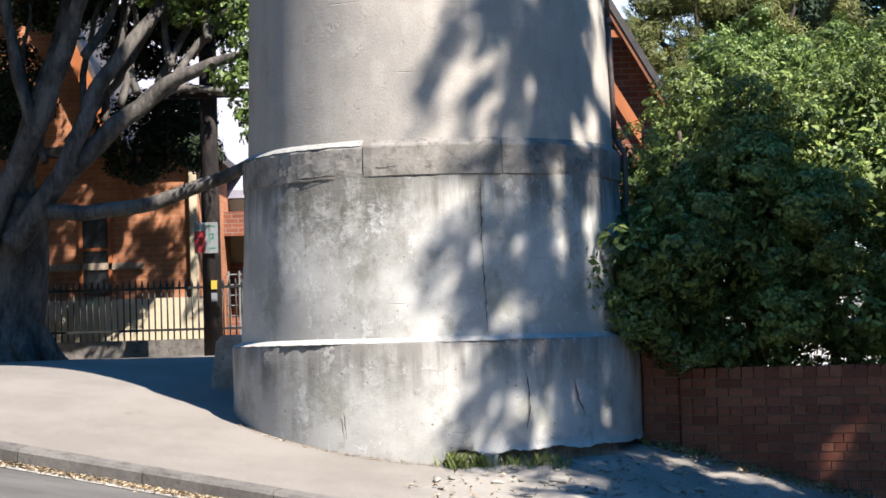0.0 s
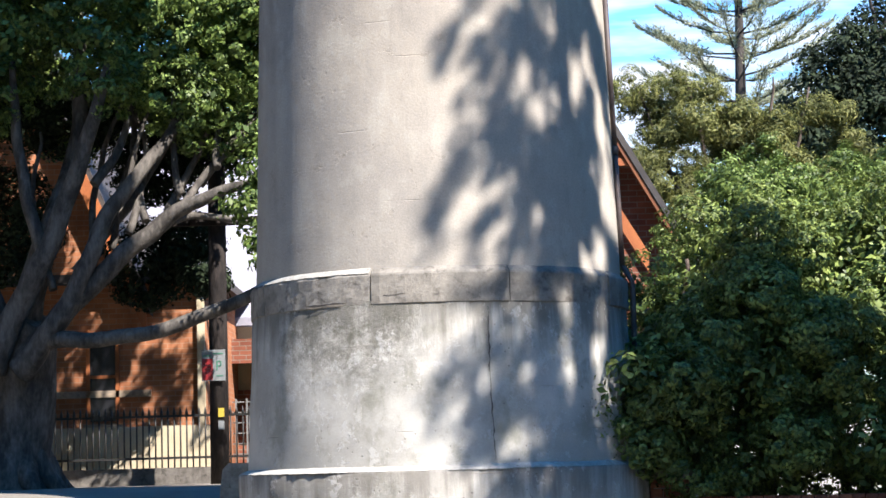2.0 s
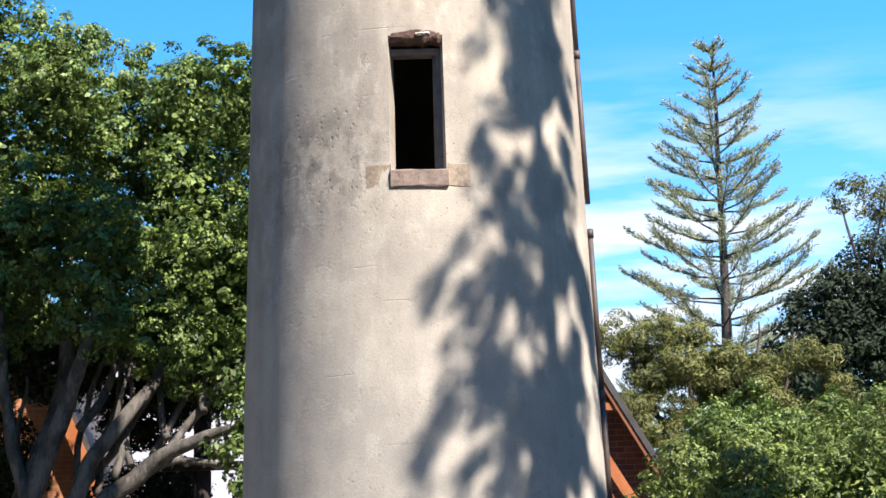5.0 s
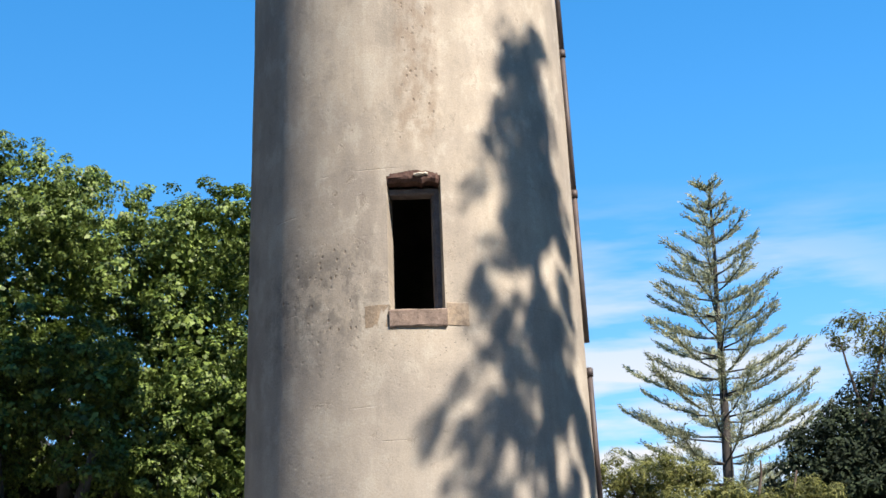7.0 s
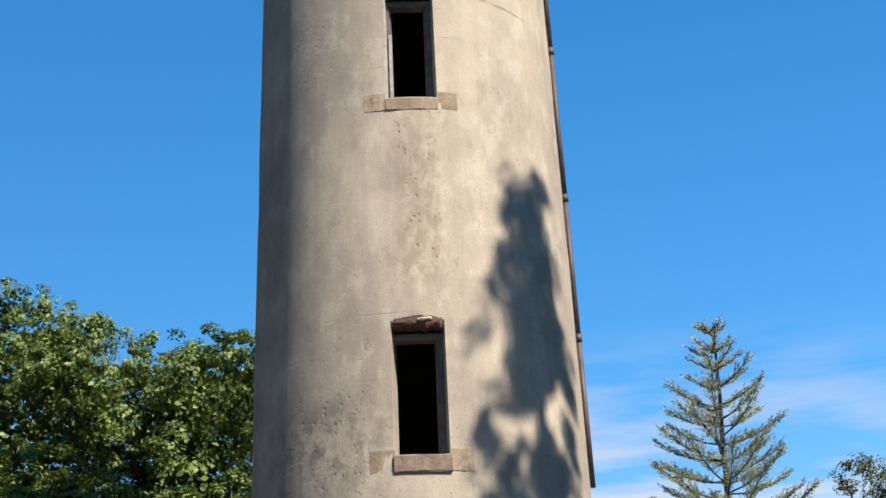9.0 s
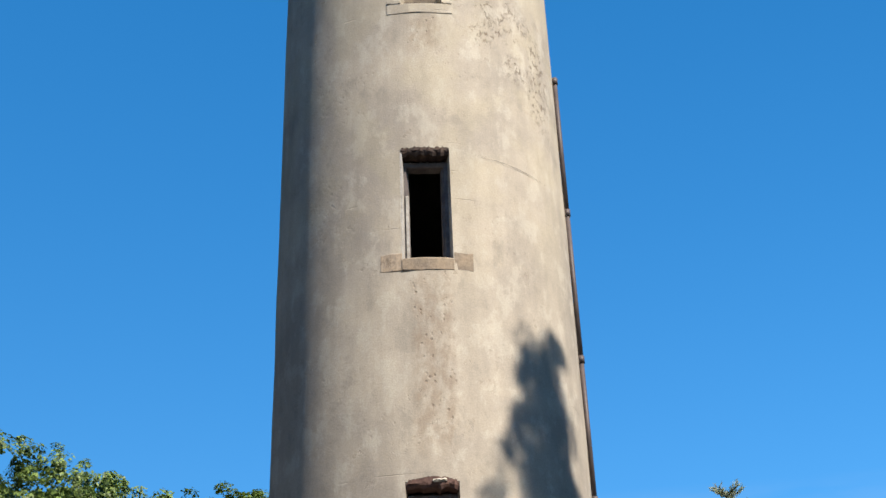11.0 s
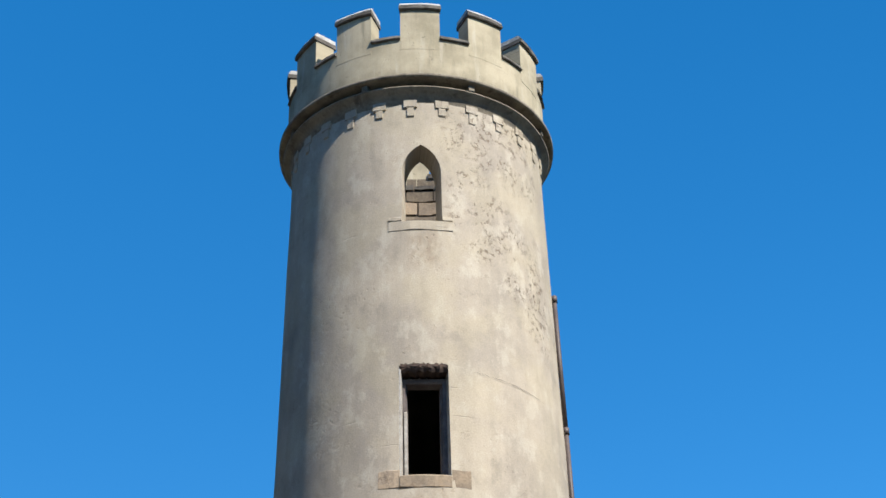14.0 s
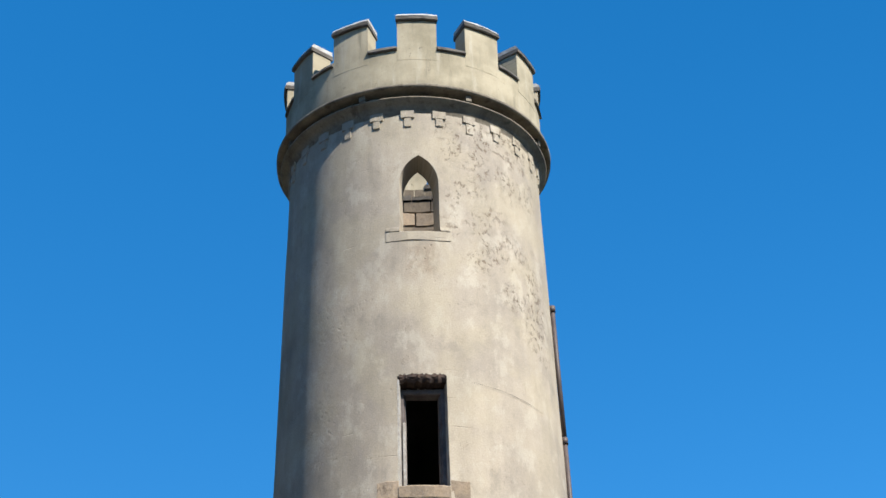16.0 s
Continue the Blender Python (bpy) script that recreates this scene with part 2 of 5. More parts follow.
def foliage(name, a, b, gloss=0.45, through_light=0.28):
    n = Nodes(name, gloss, 0.25)
    f = n.island()
    c = n.mix(n.ramp(f, 0.1, 0.95), a, b)
    c = n.times(c, n.ramp(n.noise(n.pos, 1.1, 3), 0.3, 0.7, 0.75, 1.25))
    n.put(n.b.inputs["Base Color"], c)
    tr = n.add("ShaderNodeBsdfTranslucent")
    n.put(tr.inputs[0], n.times(c, 1.5))
    mx = n.add("ShaderNodeMixShader")
    mx.inputs[0].default_value = through_light
    n.t.links.new(n.b.outputs[0], mx.inputs[1])
    n.t.links.new(tr.outputs[0], mx.inputs[2])
    n.t.links.new(mx.outputs[0], n.t.nodes["Material Output"].inputs[0])
    return n.m


def bark(name, a, b):
    n = Nodes(name, 0.9, 0.2)
    f = n.noise(n.scaled(n.pos, (1, 1, 0.45)), 5, 6, 0.65)
    g = n.noise(n.scaled(n.pos, (1, 1, 0.3)), 26, 4, 0.65)
    c = n.mix(n.ramp(f, 0.35, 0.65), a, b)
    return n.done(n.times(c, n.ramp(g, 0.25, 0.75, 0.7, 1.2)), n.sum(f, g), 0.8, 0.02)


def brickwork(name, a, b, mortar):
    """Distant facing brick: the course pattern on vertical walls."""
    n = Nodes(name, 0.9, 0.2)
    x, y, z = n.xyz()
    t = n.add("ShaderNodeTexBrick")
    n.put(t.inputs["Vector"], n.vec(n.sum(x, y), z))
    for k, q in (("Color1", (*a, 1)), ("Color2", (*b, 1)), ("Mortar", (*mortar, 1)), ("Scale", 1.0), ("Mortar Size", 0.008), ("Brick Width", 0.24), ("Row Height", 0.086), ("Bias", 0.0)):
        t.inputs[k].default_value = q
    g = n.noise(n.pos, 2.0, 5, 0.6)
    c = n.times(t.outputs[0], n.ramp(g, 0.3, 0.7, 0.75, 1.2))
    return n.done(c, n.mul(t.outputs[1], -1.0), 0.5, 0.006)


SHAFT = shaft_render()
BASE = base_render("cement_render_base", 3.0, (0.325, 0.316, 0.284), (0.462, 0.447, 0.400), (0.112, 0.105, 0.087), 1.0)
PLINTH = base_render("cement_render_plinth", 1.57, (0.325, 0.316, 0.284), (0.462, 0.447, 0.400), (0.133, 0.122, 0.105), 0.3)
BANDSTONE = stone("weathered_band_stone", (0.154, 0.143, 0.122), (0.280, 0.259, 0.220), (0.077, 0.070, 0.063))
SILLSTONE = stone("brown_sill_stone", (0.231, 0.189, 0.143), (0.322, 0.252, 0.175), (0.154, 0.119, 0.091), 6)
PARAPET = parapet_render()
# blackened coping stone; its dark tone also paints shade on the fence's low wall
CAPSTONE = stone("blackened_coping_and_shade_tone", (0.070, 0.063, 0.055), (0.133, 0.122, 0.105), (0.035, 0.032, 0.028), 5)
CORNICE = stone("sooty_cornice", (0.119, 0.105, 0.084), (0.238, 0.206, 0.154), (0.063, 0.055, 0.043), 2.5)
SILLDARK = stone("purple_brown_sill", (0.15, 0.115, 0.095), (0.23, 0.175, 0.14), (0.10, 0.075, 0.06), 6)
# pale stone that carries the copings' sunlit top edge in its colour
SUNLIT_COPETOP = stone("coping_top_painted_sunlit", (0.36, 0.35, 0.33), (0.50, 0.49, 0.46), (0.22, 0.21, 0.19), 6)
LEDGE = stone("pale_ledge_mortar", (0.33, 0.32, 0.285), (0.43, 0.415, 0.37), (0.22, 0.21, 0.18), 5)
LIMEWASH = plain("dusty_limewash", (0.17, 0.168, 0.15), (0.24, 0.235, 0.21), 3)
INSIDE = stone("inner_blockwork", (0.091, 0.073, 0.056), (0.154, 0.126, 0.091), (0.049, 0.041, 0.032), 3)
RUBBLE = stone("foundation_stone", (0.168, 0.154, 0.126), (0.280, 0.259, 0.217), (0.084, 0.084, 0.059), 5)
TIMBER = plain("grey_weathered_timber", (0.10, 0.086, 0.082), (0.17, 0.145, 0.135), 8)
LINTEL = plain("rotten_brown_lintel", (0.035, 0.024, 0.020), (0.077, 0.049, 0.035), 14, bump=0.8)
REDLINTEL = plain("red_brown_broken_lintel", (0.06, 0.032, 0.025), (0.13, 0.075, 0.058), 16, bump=0.8)
WHITEWOOD = plain("peeling_white_paint", (0.434, 0.420, 0.385), (0.280, 0.259, 0.224), 9)
CRACK = plain("crack_shadow", (0.042, 0.038, 0.035), (0.077, 0.070, 0.063), 12)
PIPE = plain("brown_painted_iron", (0.052, 0.042, 0.041), (0.091, 0.070, 0.063), 5, rough=0.55, bump=0.15)
SCAR = plain("fresh_plaster_scar", (0.462, 0.420, 0.343), (0.406, 0.364, 0.294), 7, bump=0.5)
ORANGE = plain("orange_brown_paint", (0.350, 0.119, 0.038), (0.280, 0.091, 0.032), 4, rough=0.6)
HOUSEBOARD = plain("brown_stained_boards", (0.20, 0.075, 0.03), (0.15, 0.055, 0.025), 4, rough=0.65)
BRICKRED = brickwork("orange_facing_brick", (0.37, 0.155, 0.072), (0.30, 0.12, 0.056), (0.33, 0.19, 0.12))
BRICKDARK = brickwork("red_facing_brick", (0.210, 0.077, 0.045), (0.154, 0.056, 0.035), (0.196, 0.154, 0.119))
SLATE = plain("pale_lilac_roofing", (0.231, 0.231, 0.266), (0.294, 0.287, 0.322), 3, rough=0.6)
DARKROOF = plain("dark_slate", (0.038, 0.035, 0.035), (0.063, 0.056, 0.052), 5, rough=0.7)
CREAM = plain("cream_render", (0.434, 0.364, 0.238), (0.490, 0.420, 0.294), 2)
WHITE = plain("white_paint", (0.518, 0.518, 0.518), (0.560, 0.560, 0.560), 3, rough=0.5)
GLASSDARK = plain("dark_window_glass", (0.014, 0.015, 0.018), (0.021, 0.021, 0.025), 2, rough=0.15, bump=0.0)
IRON = plain("black_iron", (0.014, 0.014, 0.014), (0.025, 0.024, 0.021), 9, rough=0.5)
POLEWOOD = bark("dark_hardwood_pole", (0.014, 0.012, 0.011), (0.035, 0.028, 0.024))
FIGBARK = bark("grey_fig_bark", (0.045, 0.041, 0.036), (0.135, 0.122, 0.104))
PINEBARK = bark("pine_bark", (0.063, 0.049, 0.038), (0.112, 0.087, 0.070))
FIGLEAF = foliage("fig_leaf", (0.042, 0.073, 0.017), (0.168, 0.232, 0.055), 0.5, 0.18)
BUSHLEAF = foliage("bush_leaf", (0.042, 0.07, 0.018), (0.19, 0.24, 0.06), 0.48, 0.16)
DARKBARK = bark("dark_pine_bark", (0.035, 0.031, 0.028), (0.07, 0.062, 0.055))
PINELEAF = foliage("pine_needles", (0.17, 0.185, 0.115), (0.36, 0.37, 0.23), 0.7, 0.3)
OLIVELEAF = foliage("olive_feather_leaf", (0.06, 0.07, 0.02), (0.17, 0.175, 0.05), 0.6, 0.22)
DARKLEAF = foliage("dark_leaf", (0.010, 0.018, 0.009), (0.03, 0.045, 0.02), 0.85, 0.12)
GRASS = foliage("verge_grass", (0.070, 0.098, 0.025), (0.210, 0.231, 0.070), 0.6)
LITTER = foliage("dry_leaf", (0.19, 0.135, 0.075), (0.36, 0.295, 0.195), 0.8, 0.1)
# the parking sign's white and red are darkened to hold its shade
SIGNWHITE = plain("shade_toned_sign_white", (0.15, 0.16, 0.158), (0.19, 0.20, 0.195), 3, rough=0.4, bump=0.0)
SIGNRED = plain("shade_toned_sign_red", (0.17, 0.014, 0.016), (0.20, 0.02, 0.02), 3, rough=0.4, bump=0.0)
SIGNGREEN = plain("sign_green", (0.042, 0.140, 0.091), (0.056, 0.168, 0.105), 3, rough=0.4, bump=0.0)
YELLOW = plain("yellow_paint", (0.385, 0.294, 0.035), (0.315, 0.245, 0.035), 5)


def asphalt(name, a, b, spots):
    n = Nodes(name, 0.97, 0.02)
    f = n.noise(n.pos, 0.9, 6, 0.6)
    g = n.noise(n.pos, 160, 3, 0.7)
    c = n.mix(n.ramp(f, 0.3, 0.7), a, b)
    c = n.mix(n.mul(n.ramp(n.noise(n.pos, 4, 5, 0.7), 0.6, 0.72), 0.45), c, spots)
    return n.done(n.times(c, n.ramp(g, 0.25, 0.75, 0.75, 1.2)), n.sum(g, f), 0.5, 0.006)


FOOTPATH = asphalt("worn_grey_footpath", (0.170, 0.154, 0.131), (0.212, 0.192, 0.164), (0.125, 0.114, 0.099))
ROAD = asphalt("faded_asphalt", (0.085, 0.081, 0.074), (0.125, 0.118, 0.107), (0.060, 0.058, 0.054))
KERB = stone("kerb_stone", (0.085, 0.078, 0.068), (0.135, 0.124, 0.108), (0.055, 0.050, 0.044), 3)
GUTTER = stone("pale_gutter_concrete", (0.27, 0.25, 0.215), (0.36, 0.335, 0.29), (0.17, 0.155, 0.13), 2.5)
DIRT = asphalt("dry_earth", (0.175, 0.160, 0.135), (0.255, 0.235, 0.200), (0.110, 0.096, 0.076))
LAWN = asphalt("rough_ground", (0.038, 0.042, 0.021), (0.063, 0.056, 0.035), (0.025, 0.032, 0.014))


def brick_piece():
    n = Nodes("dark_red_brick", 0.9, 0.2)
    g = n.noise(n.pos, 25, 5, 0.7)
    c = n.mix(n.each(), (0.126, 0.042, 0.025), (0.238, 0.091, 0.049))
    return n.done(n.times(c, n.ramp(g, 0.25, 0.75, 0.7, 1.2)), g, 0.5, 0.006)


BRICK = brick_piece()
MORTAR = plain("lime_mortar", (0.13, 0.115, 0.10), (0.22, 0.20, 0.17), 9)


# ---- mesh helpers ----
class Soup:
    """Vertices and faces gathered into one mesh."""

    def __init__(self):
        self.v, self.f, self.smooth = [], [], []

    def grid(self, rows, closed=False, smooth=True, flip=False):
        k, n = len(self.v), len(rows[0])
        for r in rows:
            self.v += [tuple(p) for p in r]
        for i in range(len(rows) - 1):
            for j in range(n if closed else n - 1):
                a, b = k + i * n + j, k + i * n + (j + 1) % n
                q = (a, b, b + n, a + n)
                self.f.append(q[::-1] if flip else q)
                self.smooth.append(smooth)

    def box(self, x0, x1, y0, y1, z0, z1, m=None):
        k = len(self.v)
        for p in ((x0, y0, z0), (x1, y0, z0), (x1, y1, z0), (x0, y1, z0), (x0, y0, z1), (x1, y0, z1), (x1, y1, z1), (x0, y1, z1)):
            self.v.append(tuple(m @ Vector(p)) if m else p)
        for q in ((0, 3, 2, 1), (4, 5, 6, 7), (0, 1, 5, 4), (1, 2, 6, 5), (2, 3, 7, 6), (3, 0, 4, 7)):
            self.f.append(tuple(k + i for i in q))
            self.smooth.append(False)

    def prism(self, outline, y0, y1):
        """An outline in x and z, given depth along y."""
        k, n = len(self.v), len(outline)
        self.v += [(x, y0, z) for x, z in outline] + [(x, y1, z) for x, z in outline]
        self.f += [tuple(range(k, k + n)), tuple(range(k + 2 * n - 1, k + n - 1, -1))]
        self.f += [(k + (i + 1) % n, k + i, k + n + i, k + n + (i + 1) % n) for i in range(n)]
        self.smooth += [False] * (n + 2)

    def tube(self, points, radii, sides=8, cap=True):
        pts = [Vector(p) for p in points]
        rows, side = [], None
        for i, p in enumerate(pts):
            d = (pts[min(i + 1, len(pts) - 1)] - pts[max(i - 1, 0)]).normalized()
            ref = side if side is not None else (Vector((1, 0, 0)) if abs(d.x) < 0.9 else Vector((0, 1, 0)))
            side = (ref - d * ref.dot(d)).normalized()
            up = d.cross(side)
            r = radii[i]
            rows.append([p + (side * math.cos(a) + up * math.sin(a)) * r for a in (math.tau * k / sides for k in range(sides))])
        k = len(self.v)
        self.grid(rows, closed=True)
        if cap:
            self.f.append(tuple(range(k + sides - 1, k - 1, -1)))
            self.f.append(tuple(range(k + (len(rows) - 1) * sides, k + len(rows) * sides)))
            self.smooth += [False, False]

    def mesh(self, name, material):
        me = bpy.data.meshes.new(name)
        me.from_pydata(self.v, [], self.f)
        me.polygons.foreach_set("use_smooth", self.smooth)
        me.materials.append(material)
        me.update()
        return me


def part(name, soup, material, parent=None, label="", at=None):
    me = soup.mesh(name, material) if isinstance(soup, Soup) else soup
    ob = new(name, me)
    if parent:
        ob.parent = parent
    if at is not None:
        ob.matrix_basis = at
    return tagged(ob, label) if label else ob


def empty(name, label, category, at=None, group="", kind=""):
    ob = new(name)
    if at is not None:
        ob.matrix_basis = at
    return tagged(ob, label, category, group, kind)


def ring_point(r, deg, z):
    a = radians(deg)
    return Vector((r * math.sin(a), -r * math.cos(a), z))


def arc_block(soup, r0, r1, a0, a1, z0, z1, steps=4, taper=0.0, rough=0.0, seed=0, e=0.012):
    """A block bent round the tower, from r0 to r1, a0 to a1 degrees, z0 to z1."""
    rnd = random.Random(seed)
    prof = [(r0, z0), (r1 - e, z0), (r1, z0 + e), (r1 - taper, z1 - e), (r1 - taper - e, z1), (r0, z1)]
    rows = []
    for i in range(steps + 1):
        a = a0 + (a1 - a0) * i / steps
        rows.append([ring_point(r + rnd.uniform(-rough, rough) * (r > r0), a, z + rnd.uniform(-rough, rough)) for r, z in prof])
    k = len(soup.v)
    soup.grid(rows, closed=True, smooth=False)
    n = len(prof)
    soup.f += [tuple(range(k, k + n))[::-1], tuple(range(k + steps * n, k + (steps + 1) * n))]
    soup.smooth += [False, False]


# ---- ground ----
ALONG, ACROSS = Vector((0.928, -0.372)), Vector((0.372, 0.928))
KERB_N = -3.6


def bank(x, y):
    """Height of the sloping footpath and verge, levelling out at the top and far below."""
    p = 0.80 - 0.0957 * x + 0.163 * y - 0.12 * min(max(0.0, x - 1.6), 6)
    p = 1.42 - 0.12 * math.log1p(math.exp(min(max((1.42 - p) / 0.12, -60), 60)))
    return -3.0 + 0.4 * math.log1p(math.exp(min(max((p + 3.0) / 0.4, -60), 60)))


def on_road(s, n):
    q = ALONG * s + ACROSS * n
    return q.x, q.y


def street(s, n):
    """Height of the road surface."""
    x, y = on_road(s, KERB_N)
    return bank(x, y) - 0.14 + 0.09 * min(KERB_N - n, 25)


def height(x, y):
    n = ACROSS.x * x + ACROSS.y * y
    return bank(x, y) if n > KERB_N else street(ALONG.x * x + ALONG.y * y, n)


def spread(lo, hi, near, step, far):
    """Coordinates fine in the middle and ever coarser outwards."""
    out, q = [], 0.0
    while q <= near:
        out.append(q)
        q += step
    while q < far:
        out.append(q)
        q *= 1.35
    out.append(far)
    return sorted({-v for v in out} | set(out))


ax = spread(0, 0, 9, 0.5, 1800)
g = Soup()
g.grid([[(*on_road(s, n + KERB_N), height(*on_road(s, n + KERB_N + (0.01 if n >= 0 else -0.01))) - (0.3 if -3 < n < 5 else 0.03)) for s in ax] for n in ax], flip=False)
tagged(part("ground", g, LAWN), "bare rough ground with dry earth", "ground", kind="structure")
g = Soup()
g.grid([[(*on_road(s, n), street(s, n)) for s in ax] for n in (KERB_N - 0.005, -4.2, -5, -6, -8, -10, -12, -14, -16, -18, -20, -24)], flip=True)
tagged(part("road", g, ROAD), "faded grey asphalt road falling down the hill", "road", kind="structure")
g = Soup()
g.grid([[(*on_road(s, n), street(s, n) + 0.006) for s in ax] for n in (KERB_N - 0.01, KERB_N - 0.2, KERB_N - 0.42)], flip=True)
tagged(part("gutter", g, GUTTER), "pale concrete gutter along the kerb", "gutter", kind="structure")
g = Soup()
ns = [KERB_N + 0.16 + 0.25 * i for i in range(12)] + [0, 1, 2, 3, 4, 5, 6, 7, 8, 9]
ss = [-14 + 0.25 * i for i in range(66)]
g.grid([[(*on_road(s, n), bank(*on_road(s, n)) + 0.004 * noise.noise(Vector((s, n, 0)))) for s in ss] for n in sorted(ns)], flip=False)
tagged(part("pavement", g, FOOTPATH), "worn grey asphalt footpath rising past the tower", "pavement", kind="structure")
g = Soup()
sd = [0.12 * i for i in range(80)]
g.grid([[(*on_road(s, n), bank(*on_road(s, n)) - 0.03 + 0.05 * min(max((s - 0.75 - 0.35 * noise.noise(Vector((n * 1.3, 1, 5)))) / 0.35, 0), 1) + min(max(s - 0.9, 0), 1) * 0.045 * (noise.noise(Vector((s * 1.7, n * 1.7, 3))) + 0.5 * noise.noise(Vector((s * 6, n * 6, 8))))) for s in sd] for n in [KERB_N + 0.18 + 0.10 * i for i in range(48)]], flip=False)
tagged(part("verge", g, DIRT), "dry stony earth below the tower", "verge", kind="structure")

kerb = empty("kerb", "worn grey kerb stones along the footpath", "kerb", kind="structure")
for i in range(-11, 9):
    g = Soup()
    rows = []
    for s in (i * 1.2 + 0.006, i * 1.2 + 0.6, i * 1.2 + 1.194):
        top, back = bank(*on_road(s, KERB_N)) + 0.006, bank(*on_road(s, KERB_N + 0.17)) + 0.006
        rows.append([(*on_road(s, n), z) for n, z in ((KERB_N - 0.01, top - 0.25), (KERB_N, top - 0.025), (KERB_N + 0.025, top + 0.003), (KERB_N + 0.17, back), (KERB_N + 0.17, back - 0.25))])
    k = len(g.v)
    g.grid(rows, closed=True, smooth=False, flip=True)
    g.f += [tuple(range(k, k + 5)), tuple(range(k + 10, k + 15))[::-1]]
    g.smooth += [False, False]
    part("kerb_stone", g, KERB, kerb)

# ---- the tower ----
tower = empty("tower", "tall round cement-rendered stone tower with battlements and a weathered stepped base", "tower", pose(0, 0, 0.3))
TZ = Matrix.Translation((0, 0, -0.3))


def tpart(name, soup, material, label="", parent=None):
    if parent is None:
        return part(name, soup, material, tower, label, TZ)
    return part(name, soup, material, parent, label)


def radius(z):
    return 1.7559 - 0.02635 * (z - 4.0)


WALL = 0.34
# opening: angle from, to, sill, spring or head, apex height
OPENINGS = [(-8.1, 9.7, 6.50, 7.83, 0.0), (-7.9, 10.9, 10.20, 11.47, 0.0), (-6.3, 10.3, 13.28, 13.94, 0.37)]


def shell(r_of_z, inner, z_list):
    """The shaft's face, with the three openings left out of it. Rows run up, columns round."""
    soup = Soup()
    cols = list(range(-180, 180, 4))
    base_cols = sorted({c for c in cols if not -13 < c < 17})
    n0 = [c for c in base_cols if c < 0]
    n1 = [c for c in base_cols if c > 0]
    rows = []
    for z in z_list:
        lo, hi = -7.5, 9.7
        for a0, a1, s, h, ap in OPENINGS:
            if s - 0.6 <= z <= h + ap + 0.6:
                lo, hi = a0, a1
                c, w = (a0 + a1) / 2, (a1 - a0) / 2
                if ap and z > h:
                    t = min((z - h) / ap, 1.0) * 0.866
                    w *= max(2 * math.sqrt(1 - t * t) - 1, 0.0)
                    lo, hi = c - w, c + w
        row = n0 + [-12.5, (lo - 12.5) / 2 - 0.4 if lo > -12 else lo, lo] + [lo + (hi - lo) * k / 6 for k in range(1, 6)] + [hi, (hi + 15.5) / 2, 15.5] + n1
        rows.append([ring_point(r_of_z(z) + (0.006 * noise.noise(Vector((a * 0.06, z * 1.3, 0))) if not inner else 0), a, z) for a in row])
    n = len(rows[0])
    k0 = len(n0) + 2
    k = len(soup.v)
    for r in rows:
        soup.v += [tuple(p) for p in r]
    for i in range(len(rows) - 1):
        zm = (z_list[i] + z_list[i + 1]) / 2
        cut = any(s < zm < h + ap for a0, a1, s, h, ap in OPENINGS)
        for j in range(n):
            if cut and k0 <= j < k0 + 6:
                continue
            a, b = k + i * n + j, k + i * n + (j + 1) % n
            soup.f.append((a, b, b + n, a + n)[::-1] if inner else (a, b, b + n, a + n))
            soup.smooth.append(True)
    return soup, rows, k0


zs = {3.30, 14.9}
z = 3.3
while z < 14.9:
    zs.add(round(z, 3))
    z += 0.3
for a0, a1, s, h, ap in OPENINGS:
    zs = {q for q in zs if not (s - 0.1 < q < s + 0.1 or h + ap - 0.1 < q < h + ap + 0.1 or (h - 0.05 < q < h + ap + 0.05))}
    zs |= {s, h, h + ap}
    if ap:
        zs |= {h + ap * k / 10 for k in range(1, 10)}
zs = sorted(zs)
outer, orow, k0 = shell(radius, False, zs)
inner, irow, _ = shell(lambda q: radius(q) - WALL, True, zs)
tpart("shaft", outer, SHAFT, "cream and grey weathered lime render")
tpart("inner_wall", inner, LIMEWASH)
for (a0, a1, s, h, ap), nm in zip(OPENINGS, ("window_opening", "window_opening", "lancet_opening")):
    i0, i1 = zs.index(s), min(range(len(zs)), key=lambda q: abs(zs[q] - h - ap))
    g = Soup()
    for jj, fl in ((k0, False), (k0 + 6, True)):
        g.grid([[orow[i][jj], irow[i][jj]] for i in range(i0, i1 + 1)], smooth=False, flip=fl)
    g.grid([[orow[i0][j], irow[i0][j]] for j in range(k0, k0 + 7)], smooth=False, flip=True)
    if not ap:
        g.grid([[orow[i1][j], irow[i1][j]] for j in range(k0, k0 + 7)], smooth=False)
    tpart(nm, g, SHAFT if ap or s < 9 else WHITEWOOD)

# inner floors and a broken ledge of blocks up at the parapet
for q in (5.6, 9.3, 12.75):
    g = Soup()
    g.grid([[ring_point(0.01, a, q) for a in range(0, 360, 10)], [ring_point(radius(q) - WALL + 0.03, a, q) for a in range(0, 360, 10)]], closed=True)
    tpart("inner_floor", g, TIMBER)

# battered base, band stones and plinth
def revolve(profile, material, name, label="", lumps=0.006, step=3, cut=None):
    g = Soup()
    rows = []
    for r, q in profile:
        rows.append([ring_point(r + lumps * noise.noise(Vector((a * 0.05, q * 2.2, r))) * 1.4, a, q if cut is None else cut(a, q)) for a in range(-180, 180, step)])
    g.grid(rows, closed=True)
    return tpart(name, g, material, label)


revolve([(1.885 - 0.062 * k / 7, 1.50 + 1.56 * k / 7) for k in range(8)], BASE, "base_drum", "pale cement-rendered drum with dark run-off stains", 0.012)
